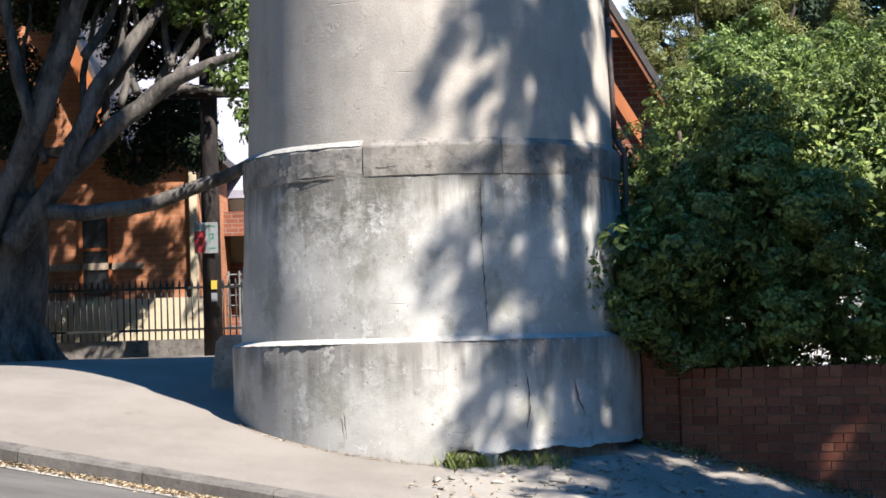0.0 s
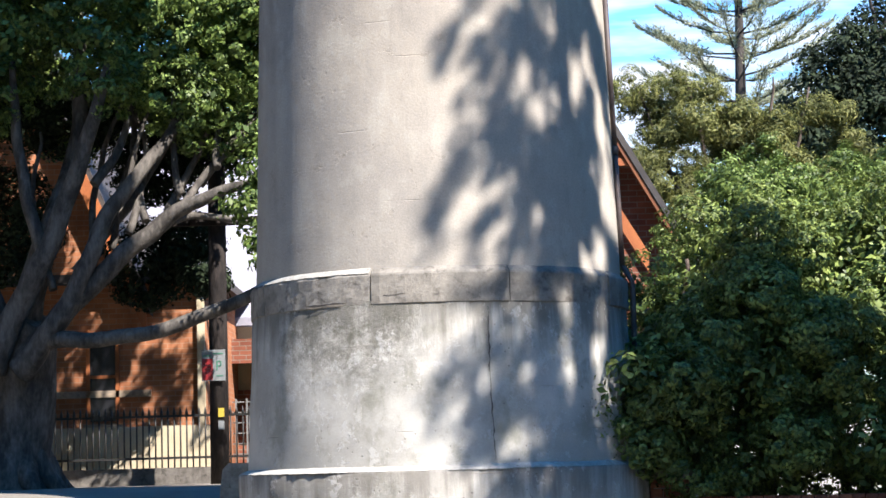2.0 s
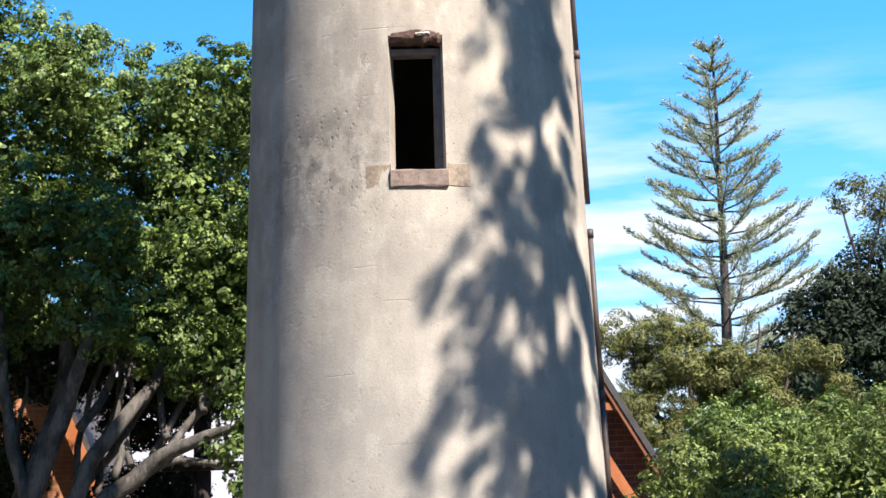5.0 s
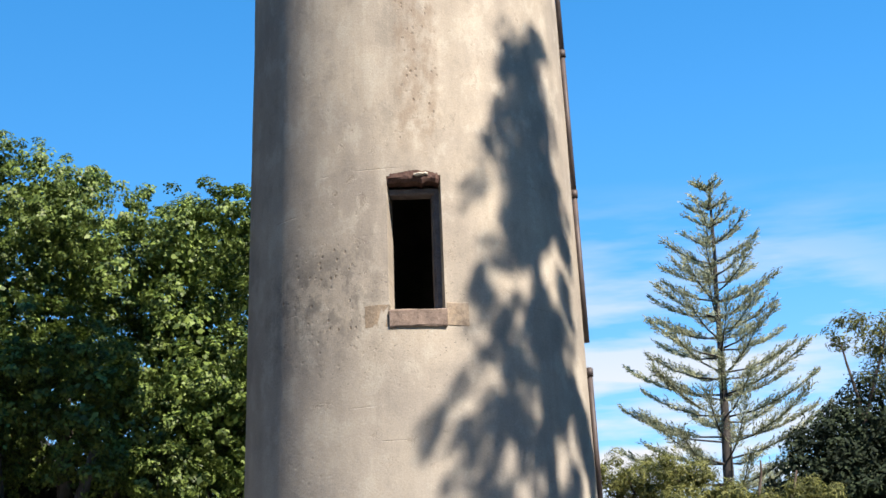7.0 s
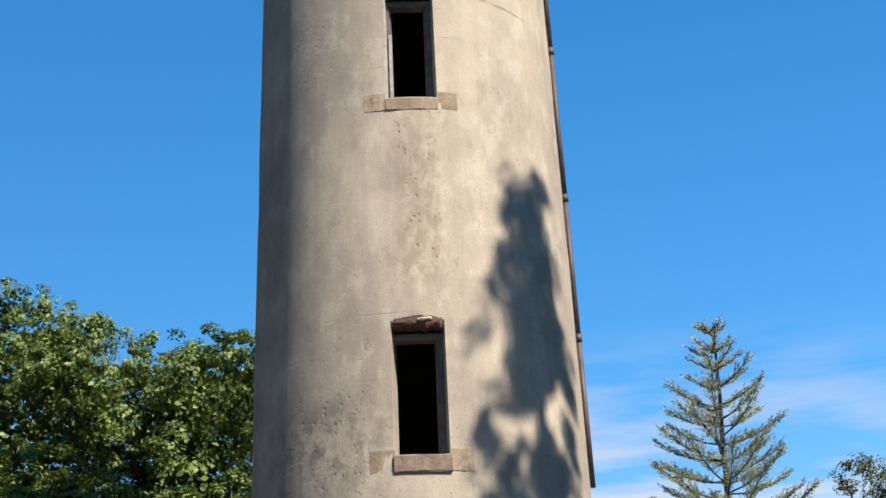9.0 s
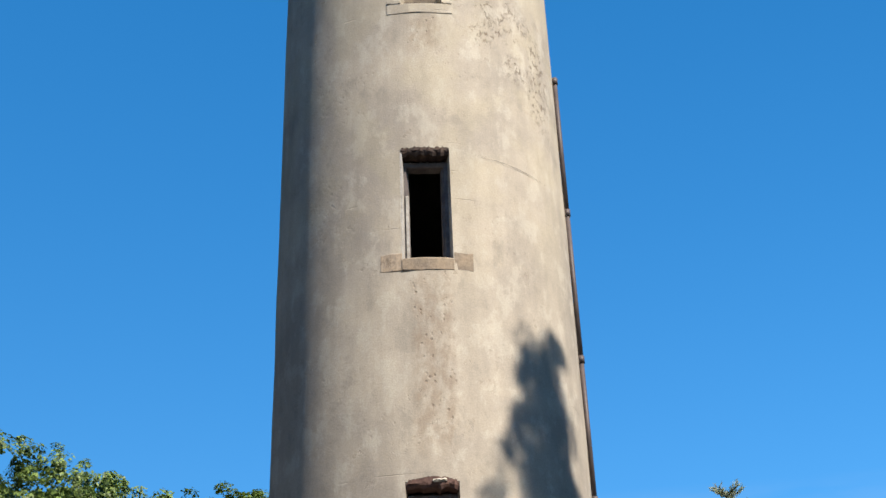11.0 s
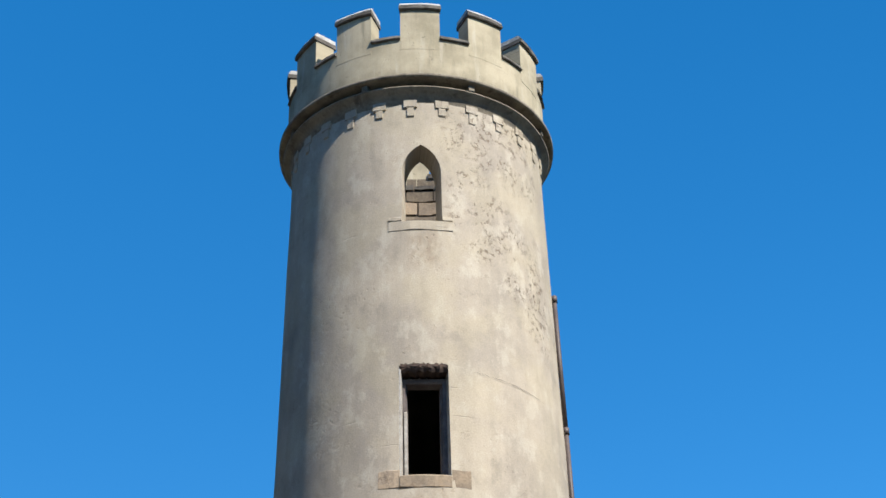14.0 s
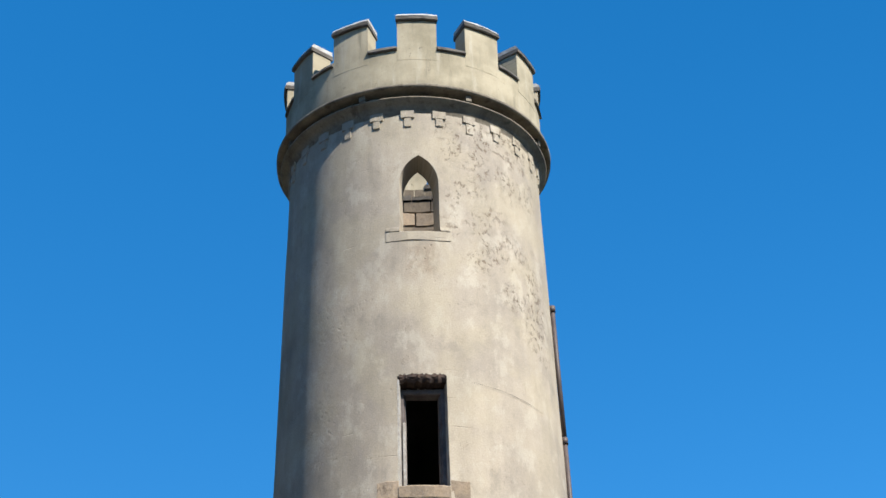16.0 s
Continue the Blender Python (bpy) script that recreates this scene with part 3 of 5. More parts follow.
def broken_foot(a, q):
    if q > 0.9:
        return q
    if not 0 < a < 80:
        return q
    edge = 0.58 + 0.05 * noise.noise(Vector((a * 0.11, 0, 0))) + 0.03 * noise.noise(Vector((a * 0.5, 3, 0))) - 0.10 * max(0, 1 - a / 5)
    return max(q, edge)


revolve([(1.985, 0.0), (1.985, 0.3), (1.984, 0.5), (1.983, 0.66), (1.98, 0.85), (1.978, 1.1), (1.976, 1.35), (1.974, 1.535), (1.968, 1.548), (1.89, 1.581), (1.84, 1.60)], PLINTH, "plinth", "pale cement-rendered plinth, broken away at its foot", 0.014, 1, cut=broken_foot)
revolve([(1.86, -0.3), (1.87, 0.2), (1.90, 0.45), (1.90, 0.6), (1.86, 0.74)], RUBBLE, "footing", "exposed rough stone footing", 0.05)
for i in range(9):
    a0 = -19.3 + 39.5 * i
    a1 = a0 + 39.5 if i < 8 else 360 - 19.3
    g = Soup()
    rnd = random.Random(i)
    d = rnd.uniform(-0.004, 0.008)
    prof = [(1.74, 3.0), (1.818 + d, 3.02), (1.832 + d, 3.03), (1.833 + d, 3.10), (1.833 + d, 3.18), (1.833 + d, 3.285), (1.826 + d, 3.303), (1.79 + d * 0.5, 3.338), (1.755, 3.372), (1.70, 3.375)]
    rows = []
    for j in range(17):
        a = a0 + 0.18 + (a1 - a0 - 0.36) * j / 16
        rows.append([ring_point(r + (0.008 * noise.noise(Vector((a * 0.25, q * 9, i))) + 0.006 * noise.noise(Vector((a, q * 25, i))) if r > 1.78 else 0), a, q) for r, q in prof])
    k = len(g.v)
    g.grid(rows, closed=True, smooth=False)
    g.f += [tuple(range(k, k + 10))[::-1], tuple(range(k + 160, k + 170))]
    g.smooth += [False, False]
    tpart("band_stone", g, BANDSTONE)


def ribbon(points, wide):
    """A jagged crack on the tower: angle, height, radius."""
    g = Soup()
    rnd = random.Random(len(points) + int(points[0][1] * 100))
    fine = []
    for (a, q, r), (b, s, r2) in zip(points, points[1:]):
        m = max(2, int((abs(s - q) + abs(b - a) * 0.03) / 0.05))
        fine += [(a + (b - a) * k / m + rnd.uniform(-0.22, 0.22), q + (s - q) * k / m, r + (r2 - r) * k / m) for k in range(m)]
    fine.append(points[-1])
    n = len(fine)
    upright = abs(points[-1][1] - points[0][1]) > 0.2
    rows = []
    for i, (a, q, r) in enumerate(fine):
        w = wide * (0.35 + rnd.random()) * min(1, 0.3 + 3 * min(i, n - 1 - i) / n)
        da, dz = (math.degrees(w / r), 0) if upright else (0, w)
        rows.append([ring_point(r + 0.004, a - da, q - dz), ring_point(r + 0.004, a + da, q + dz)])
    g.grid(rows, flip=upright)
    return g


def bd(q):
    return 1.885 - 0.062 * (q - 1.5) / 1.56 + 0.012


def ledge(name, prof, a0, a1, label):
    """A thin skin of pale mortar on a sloping ledge, with a ragged lower edge."""
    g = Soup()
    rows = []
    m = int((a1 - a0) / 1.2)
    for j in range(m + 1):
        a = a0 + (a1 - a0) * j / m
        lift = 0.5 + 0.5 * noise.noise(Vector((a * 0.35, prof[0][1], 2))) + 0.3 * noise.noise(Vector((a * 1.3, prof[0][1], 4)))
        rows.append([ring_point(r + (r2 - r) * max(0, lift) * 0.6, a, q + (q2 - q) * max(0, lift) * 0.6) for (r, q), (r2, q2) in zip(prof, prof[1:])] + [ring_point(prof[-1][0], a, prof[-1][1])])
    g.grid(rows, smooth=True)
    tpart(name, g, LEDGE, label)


ledge("plinth_ledge", [(1.986, 1.545), (1.96, 1.561), (1.91, 1.582), (1.86, 1.602)], -92, 58, "pale mortar skin on the plinth")
ledge("band_ledge", [(1.838, 3.302), (1.812, 3.328), (1.78, 3.358), (1.73, 3.386)], -92, -19.8, "pale mortar skin on the band")
tpart("crack", ribbon([(13.5, 2.98, bd(2.98)), (13.3, 2.3, bd(2.3)), (13.9, 1.62, bd(1.62))], 0.006), CRACK)
tpart("crack", ribbon([(22.0, 1.33, 1.99), (23.5, 1.22, 1.99), (23.8, 0.95, 1.995), (23.0, 0.75, 1.995)], 0.006), CRACK)
tpart("crack", ribbon([(-41.0, 3.05, 1.836), (-36.0, 3.045, 1.836), (-31.0, 3.055, 1.836), (-27.0, 3.05, 1.836)], 0.010), CRACK)
tpart("crack", ribbon([(-19.0, 3.11, 1.836), (-14.0, 3.10, 1.836), (-9.0, 3.115, 1.836)], 0.006), CRACK)
tpart("crack", ribbon([(38.0, 1.18, 1.99), (39.0, 1.0, 1.99), (41.5, 0.85, 1.995)], 0.010), CRACK)
tpart("crack", ribbon([(-24.5, 0.95, 1.995), (-24.0, 0.72, 1.995)], 0.006), CRACK)
tpart("crack", ribbon([(21.0, 11.42, radius(11.4) + 0.006), (33.0, 11.40, radius(11.4) + 0.006), (56.0, 11.36, radius(11.4) + 0.003)], 0.0022), CRACK)
tpart("crack", ribbon([(-26.0, 3.78, radius(3.8) + 0.006), (-25.0, 3.66, radius(3.7) + 0.006)], 0.006), CRACK)

# cornice, parapet and battlements
revolve([(1.462, 14.86), (1.475, 14.92), (1.495, 14.97), (1.53, 15.02), (1.575, 15.05), (1.58, 15.062), (1.40, 15.064), (1.40, 15.15), (1.60, 15.152), (1.634, 15.16), (1.638, 15.195), (1.615, 15.21), (1.555, 15.228), (1.52, 15.235)], CORNICE, "cornice", "sooty overhanging cornice ring", 0.008)
for k in range(8):
    g = Soup()
    arc_block(g, 1.40, 1.585, 22.5 + 45 * k, 25.0 + 45 * k, 15.06, 15.155, 2, 0.0, 0.003, k)
    tpart("corbel", g, CORNICE)
for k in range(26):
    a = -2.6 + 13.85 * k
    g = Soup()
    r = radius(14.8)
    arc_block(g, r - 0.02, r + 0.017, a - 2.6, a + 3.2, 14.83, 14.93, 3, 0, 0.005, k, 0.003)
    arc_block(g, r - 0.02, r + 0.015, a - 1.2, a + 1.8, 14.70 + 0.02 * math.sin(k * 2.3), 14.835, 2, 0, 0.004, k + 50)
    tpart("corbel_scar", g, SHAFT)
RP = 1.535
g = Soup()
rows = []
for r, q in ((1.50, 15.20), (RP, 15.22), (RP, 15.50), (RP, 15.765), (RP - 0.26, 15.765)):
    rows.append([ring_point(r, a, q) for a in range(-180, 180, 2)])
g.grid(rows, closed=True, smooth=False)
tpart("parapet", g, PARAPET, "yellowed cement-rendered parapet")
for k in range(12):
    c = 2.4 + 30 * k
    g = Soup()
    arc_block(g, RP - 0.26, RP + 0.002, c - 8.5, c + 8.5, 15.62, 16.195, 6, 0.0, 0.0, k, 0.001)
    merlon = tpart("merlon", g, PARAPET)
    g = Soup()
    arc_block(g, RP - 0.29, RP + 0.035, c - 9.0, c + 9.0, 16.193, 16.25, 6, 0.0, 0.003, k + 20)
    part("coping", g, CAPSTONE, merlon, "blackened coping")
    # upper layer: the sun's highlight on the coping is painted by its pale tone
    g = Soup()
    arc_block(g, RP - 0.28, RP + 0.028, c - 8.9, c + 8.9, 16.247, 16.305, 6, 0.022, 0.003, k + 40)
    part("coping_top", g, SUNLIT_COPETOP, merlon, "top of the coping, sunlight put into its pale colour")
    g = Soup()
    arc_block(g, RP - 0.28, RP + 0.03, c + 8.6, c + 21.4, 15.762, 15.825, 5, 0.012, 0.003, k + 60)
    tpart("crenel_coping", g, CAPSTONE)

g = Soup()
g.grid([[ring_point(r, a, q) for a in range(-180, 180, 6)] for r, q in ((RP - 0.26, 15.765), (RP - 0.26, 15.3), (RP - 0.34, 15.1), (RP - 0.385, 14.85))], closed=True, smooth=False)
tpart("inner_parapet", g, INSIDE)

# inner block courses seen through the lancet
for j, (q, hgt, n_, m_) in enumerate(((15.17, 0.19, 16, SILLSTONE), (15.37, 0.17, 22, INSIDE), (15.55, 0.06, 30, CAPSTONE))):
    for k in range(n_):
        g = Soup()
        w_ = 360 / n_
        arc_block(g, 1.20 - 0.02 * (j == 2), 1.29, w_ * k + 7 * j, w_ * (k + 0.96) + 7 * j, q, q + hgt - 0.012 + 0.02 * (j == 2) * math.sin(k * 5.1), 3, 0, 0.012, k + 9 * j)
        tpart("inner_block", g, m_)

# windows: lintels, frames, sills
def window_set(i, white):
    a0, a1, s, h, ap = OPENINGS[i]
    r = radius((s + h) / 2)
    g = Soup()
    rnd = random.Random(i + 3)
    m = 12
    rows = []
    for k in range(m + 1):
        a = a0 + 0.2 + (a1 - a0 - 0.4) * k / m
        up = h - 0.005 + rnd.uniform(-0.012, 0.004)
        dn = h - 0.065 + rnd.uniform(-0.02, 0.015)
        o = rnd.uniform(-0.02, 0.012)
        rows.append([ring_point(q, a, zz) for q, zz in ((r - 0.20, dn), (r - 0.035 + o, dn), (r - 0.015 + o, (up + dn) / 2), (r - 0.01 + o, up), (r - 0.20, up))])
    k = len(g.v)
    g.grid(rows, closed=True, smooth=False)
    tpart("lintel", g, LINTEL if i else REDLINTEL, "rotten brown timber lintel")
    g = Soup()
    rows = []
    for k in range(25):
        a = a0 + 0.6 + (a1 - a0 - 1.0) * k / 24
        up = h + 0.012 + 0.028 * math.sin(math.pi * k / 24) + rnd.uniform(-0.010, 0.010) - (0.03 if k in (0, 24) else 0)
        rows.append([ring_point(radius(h) + 0.004, a, h - 0.02), ring_point(radius(h) + 0.004, a, up if i == 0 else h + 0.012 + rnd.uniform(-0.01, 0.014))])
    g.grid(rows, smooth=False, flip=True)
    tpart("broken_edge", g, REDLINTEL if i == 0 else LINTEL, "broken render edge over the window")
    if i == 0:
        g = Soup()
        arc_block(g, r - 0.1, r + 0.012, 1.0, 5.6, h - 0.012, h + 0.02, 5, 0.006, 0.008, 3)
        tpart("plaster_chip", g, SCAR)
    for nm, lo, hi, z0, z1 in (("jamb", a0 + 0.05, a0 + 1.9, s, h - 0.09), ("jamb", a1 - 1.7, a1 - 0.05, s, h - 0.09), ("head", a0 + 0.1, a1 - 1.7, h - 0.155, h - 0.09), ("inner_jamb", a0 + 1.9, a0 + 2.3, s, h - 0.155), ("inner_jamb", a1 - 2.3, a1 - 1.7, s, h - 0.155)):
        if i == 0 and lo < 0 and nm != "head":
            continue
        g = Soup()
        deep = 0.13 if nm != "inner_jamb" else 0.17
        arc_block(g, r - 0.27, r - deep, lo, hi, z0, z1, 1, 0, 0.002, i)
        tpart(nm, g, TIMBER)
    if white:
        g = Soup()
        arc_block(g, r - 0.125, r - 0.012, a0 + 0.05, a0 + 0.75, s, h - 0.04, 1, 0, 0.002, 5)
        tpart("paint_strip", g, WHITEWOOD, "peeling white-painted edge board")
        g = Soup()
        arc_block(g, r - 0.16, r - 0.11, a0 + 1.5, a0 + 2.6, s, s + 0.78, 1, 0, 0.002, 6)
        tpart("broken_batten", g, WHITEWOOD)


window_set(0, False)
window_set(1, True)
for a0, a1, z0, z1, r, side in ((-7.9, 10.0, 6.335, 6.502, radius(6.4), True), (-7.6, 11.0, 10.06, 10.202, radius(10.1), True), (-11.9, 14.5, 13.15, 13.282, radius(13.2), False)):
    g = Soup()
    arc_block(g, r - WALL + 0.02, r + ((0.028 if z0 < 8 else 0.012) if side else 0.012), a0, a1, z0, z1, 6, 0.004, 0.005, int(z0))
    tpart("sill", g, (SILLDARK if z0 < 8 else SILLSTONE) if side else SHAFT, "worn brown stone sill" if side else "")
    if side:
        for b0, b1 in ((a0 - 8.0, a0 - 0.2), (a1 + 0.2, a1 + 7.2)):
            g = Soup()
            arc_block(g, r - 0.1, r + 0.004, b0, b1, z0 + 0.002, z1 + 0.07, 4, 0.004, 0.004, int(b1 * 10) % 97)
            tpart("sill_end", g, SILLSTONE)
    else:
        for b0, b1 in ((a0, a0 + 5.4), (a1 - 4.2, a1)):
            g = Soup()
            arc_block(g, r - 0.1, r + 0.012, b0, b1, z1 - 0.004, z1 + 0.055, 3, 0.004, 0.004, int(b1 * 10) % 97)
            tpart("sill_end", g, SHAFT)

# rain pipe up the side
pipe = empty("rain_pipe", "brown painted iron rain pipe with a missing length", "pipe", pose(*ring_point(1.85, 86, 0.3)))
PM = pipe.matrix_basis.inverted()


def ppart(name, pts, rr, label=""):
    g = Soup()
    g.tube([PM @ p for p in pts], rr, 10)
    part(name, g, PIPE, pipe, label)


def pipe_at(q):
    return ring_point((radius(q) if q > 3.45 else 1.86) + 0.026, 84.5, q)


for z0, z1 in ((13.12, 11.40), (11.40, 9.66), (9.66, 8.10), (8.10, 6.53), (6.27, 4.60), (4.60, 3.45)):
    ppart("pipe_length", [pipe_at(z0), pipe_at(z1 + 0.001)], [0.027, 0.027])
ppart("pipe_length", [pipe_at(3.46), pipe_at(3.3), pipe_at(1.65), ring_point(2.05, 84.5, 1.5), ring_point(2.05, 84.5, 0.3)], [0.027] * 5)
for q in (13.08, 11.40, 9.66, 8.10, 6.22, 4.60):
    ppart("collar", [pipe_at(q + 0.04), pipe_at(q - 0.04)], [0.036, 0.036])
    ppart("bracket", [pipe_at(q - 0.02), ring_point(radius(q) - 0.02, 84.5, q - 0.02)], [0.014, 0.014])


# ---- foliage helpers ----
def leaf_mesh(name, pos, nrm, size, material, narrow=0.5, rng=None):
    """Many small folded leaves, each one island of two triangles pairs."""
    rng = rng or np.random.default_rng(1)
    n = len(pos)
    nrm = nrm / np.maximum(np.linalg.norm(nrm, axis=1, keepdims=True), 1e-6)
    t = np.cross(nrm, rng.normal(size=(n, 3)))
    t /= np.maximum(np.linalg.norm(t, axis=1, keepdims=True), 1e-6)
    b = np.cross(nrm, t)
    s = (size * rng.uniform(0.6, 1.3, n))[:, None]
    v = np.empty((n, 4, 3))
    v[:, 0], v[:, 2] = pos - t * s * 0.5, pos + t * s * 0.5 - nrm * s * 0.12
    v[:, 1], v[:, 3] = pos + b * s * narrow * 0.5 + nrm * s * 0.08, pos - b * s * narrow * 0.5 + nrm * s * 0.08
    me = bpy.data.meshes.new(name)
    me.vertices.add(n * 4)
    me.vertices.foreach_set("co", v.reshape(-1))
    me.loops.add(n * 4)
    me.loops.foreach_set("vertex_index", np.arange(n * 4, dtype=np.int32))
    me.polygons.add(n)
    me.polygons.foreach_set("loop_start", np.arange(0, n * 4, 4, dtype=np.int32))
    me.polygons.foreach_set("loop_total", np.full(n, 4, dtype=np.int32))
    me.materials.append(material)
    me.update(calc_edges=True)
    return me


def crown(name, lobes, clumps, per, size, spread_, material, seed, parent, label="", narrow=0.5, inner=0.25, droop=0.0, keep=None, out=0.7, stray=0.5):
    """Leaves gathered in clumps on the skins of several lobes, with a thinner inside."""
    rng = np.random.default_rng(seed)
    L = np.array(lobes, dtype=float)
    area = (L[:, 3] * L[:, 4] + L[:, 4] * L[:, 5] + L[:, 3] * L[:, 5])
    which = rng.choice(len(L), clumps, p=area / area.sum())
    d = rng.normal(size=(clumps, 3))
    d /= np.linalg.norm(d, axis=1, keepdims=True)
    rad = np.where(rng.random(clumps) < inner, rng.uniform(0.35, 0.85, clumps), rng.uniform(0.86, 1.06, clumps))[:, None]
    c = L[which, :3] + d * L[which, 3:] * rad
    if keep is not None:
        ok = keep(c)
        c, d = c[ok], d[ok]
    m = len(c)
    off = rng.normal(size=(m, per, 3))
    off /= np.linalg.norm(off, axis=2, keepdims=True)
    rr = spread_ * rng.uniform(0.7, 1.4, (m, 1, 1)) * rng.uniform(0.25, 1.0, (m, per, 1)) ** 0.5
    pos = (c[:, None] + off * rr * np.array([1, 1, 0.75])).reshape(-1, 3)
    nrm = (off + out * d[:, None] + np.array([0, 0, 0.5 - droop]) + stray * rng.normal(size=off.shape)).reshape(-1, 3)
    org = np.array(parent.matrix_basis.translation) if parent else np.zeros(3)
    me = leaf_mesh(name, pos - org, nrm, size, material, narrow, rng)
    return part(name, me, material, parent, label)


def billow(lobes, n, r, seed):
    """Breaks big lobes into many rounded tufts on their skins."""
    rng = np.random.default_rng(seed)
    L = np.array(lobes, dtype=float)
    area = L[:, 3] * L[:, 4] + L[:, 4] * L[:, 5] + L[:, 3] * L[:, 5]
    w = rng.choice(len(L), n, p=area / area.sum())
    d = rng.normal(size=(n, 3))
    d /= np.linalg.norm(d, axis=1, keepdims=True)
    c = L[w, :3] + d * L[w, 3:] * rng.uniform(0.78, 1.0, (n, 1))
    s = r * rng.uniform(0.6, 1.35, (n, 1))
    return np.hstack([c, s, s, s * 0.8])


def limb(name, pts, radii, material, parent, wob=0.03, seed=0, sides=9):
    """A tapered bough through a few points, smoothed and slightly crooked."""
    P = [Vector(p) for p in pts]
    out, rr = [], []
    for i in range(len(P) - 1):
        p0, p1, p2, p3 = P[max(i - 1, 0)], P[i], P[i + 1], P[min(i + 2, len(P) - 1)]
        for k in range(6):
            t = k / 6
            q = 0.5 * ((2 * p1) + (p2 - p0) * t + (2 * p0 - 5 * p1 + 4 * p2 - p3) * t * t + (3 * p1 - p0 - 3 * p2 + p3) * t ** 3)
            out.append(q + noise.noise_vector(q * 1.7 + Vector((seed, 0, 0))) * wob)
            rr.append(radii[i] + (radii[i + 1] - radii[i]) * t)
    out.append(P[-1])
    rr.append(radii[-1])
    g = Soup()
    o = parent.matrix_basis.translation
    g.tube([p - o for p in out], rr, sides)
    return part(name, g, material, parent)


# ---- fig tree behind the tower ----
fig = empty("fig_tree", "broad old fig tree with spreading limbs and dense green crown", "tree", pose(-5.75, 7.5, bank(-5.75, 7.5) - 0.1))
limb("trunk", [(-5.9, 7.5, 1.2), (-5.75, 7.5, 2.0), (-5.65, 7.4, 2.9), (-5.45, 7.2, 3.7)], [0.75, 0.46, 0.44, 0.36], FIGBARK, fig, 0.05, 1, 14)
for i, a in enumerate((-60, -20, 25, 80, 150, 230)):
    q = Vector((math.cos(radians(a)), math.sin(radians(a)), 0))
    limb("buttress_root", [Vector((-5.8, 7.5, 2.0)) + q * 0.25, Vector((-5.8, 7.5, 1.62)) + q * 0.5, Vector((-5.8, 7.5, 1.36)) + q * 0.8], [0.2, 0.17, 0.07], FIGBARK, fig, 0.05, i)
for i, (pts, rr) in enumerate((
    ([(-5.98, 6.90, 3.01), (-5.72, 6.80, 3.60), (-5.21, 6.60, 4.50), (-4.79, 6.50, 5.46), (-4.52, 6.40, 6.14), (-4.29, 6.30, 7.00)], [0.22, 0.17, 0.14, 0.12, 0.1, 0.05]),
    ([(-5.61, 6.90, 3.00), (-5.36, 6.80, 3.25), (-4.78, 6.70, 4.09), (-4.38, 6.70, 4.99), (-3.90, 6.80, 5.64), (-3.53, 7.00, 6.21), (-3.14, 7.20, 7.08)], [0.2, 0.16, 0.13, 0.11, 0.095, 0.08, 0.04]),
    ([(-5.55, 7.00, 3.08), (-5.18, 6.90, 3.55), (-4.53, 6.80, 4.20), (-3.81, 6.80, 4.77), (-3.34, 6.70, 5.08), (-2.81, 6.60, 5.28), (-2.28, 6.50, 5.41)], [0.2, 0.16, 0.14, 0.12, 0.1, 0.075, 0.05]),
    ([(-5.47, 7.00, 3.23), (-5.14, 6.80, 3.35), (-4.57, 6.60, 3.34), (-4.06, 6.50, 3.38), (-3.41, 6.40, 3.49), (-2.89, 6.30, 3.67), (-2.29, 6.20, 3.93), (-1.61, 6.00, 4.22)], [0.17, 0.12, 0.105, 0.1, 0.095, 0.088, 0.08, 0.05]),
    ([(-4.95, 6.90, 3.96), (-4.65, 7.20, 4.63), (-4.17, 7.40, 5.29), (-3.76, 7.60, 6.01), (-3.30, 7.80, 6.82)], [0.09, 0.08, 0.07, 0.06, 0.03]),
    ([(-4.01, 6.80, 4.64), (-3.50, 7.20, 4.98), (-3.13, 7.30, 5.02), (-2.37, 7.30, 4.88)], [0.07, 0.06, 0.05, 0.03]),
    ([(-3.43, 6.70, 5.03), (-3.16, 7.00, 5.48), (-2.79, 7.20, 5.92), (-2.41, 7.40, 6.48)], [0.06, 0.05, 0.045, 0.025]),
    ([(-5.21, 6.60, 4.47), (-5.42, 6.60, 5.29), (-5.55, 6.60, 6.20), (-5.61, 6.60, 7.10)], [0.1, 0.085, 0.07, 0.04]),
    ([(-4.54, 6.70, 5.43), (-4.20, 7.00, 6.08), (-4.11, 7.20, 6.88)], [0.07, 0.055, 0.03]),
    ([(-5.65, 7.3, 3.6), (-5.35, 7.2, 4.62), (-5.06, 7.4, 5.54), (-4.9, 7.6, 6.4), (-4.9, 7.6, 8.0)], [0.24, 0.17, 0.14, 0.12, 0.06]),
    ([(-5.8, 7.4, 3.2), (-6.3, 7.2, 4.4), (-6.9, 7.0, 5.6), (-7.4, 6.6, 7.2)], [0.26, 0.2, 0.15, 0.06]))):
    limb("limb", pts, rr, FIGBARK, fig, 0.045, i * 3)
rnd = random.Random(31)
for i in range(10):
    a = Vector((-5.1 + 0.24 * i, 7.0 + rnd.uniform(-0.2, 0.3), 4.1 + 0.17 * i))
    b = Vector((a.x + rnd.uniform(-0.5, 1.5), a.y + rnd.uniform(0.0, 1.2), a.z + rnd.uniform(1.2, 2.6)))
    m = (a + b) / 2 + Vector((rnd.uniform(-0.25, 0.25), 0, rnd.uniform(-0.3, 0.1)))
    limb("branch", [a, m, b], [0.06, 0.045, 0.02], FIGBARK, fig, 0.08, 60 + i, 7)
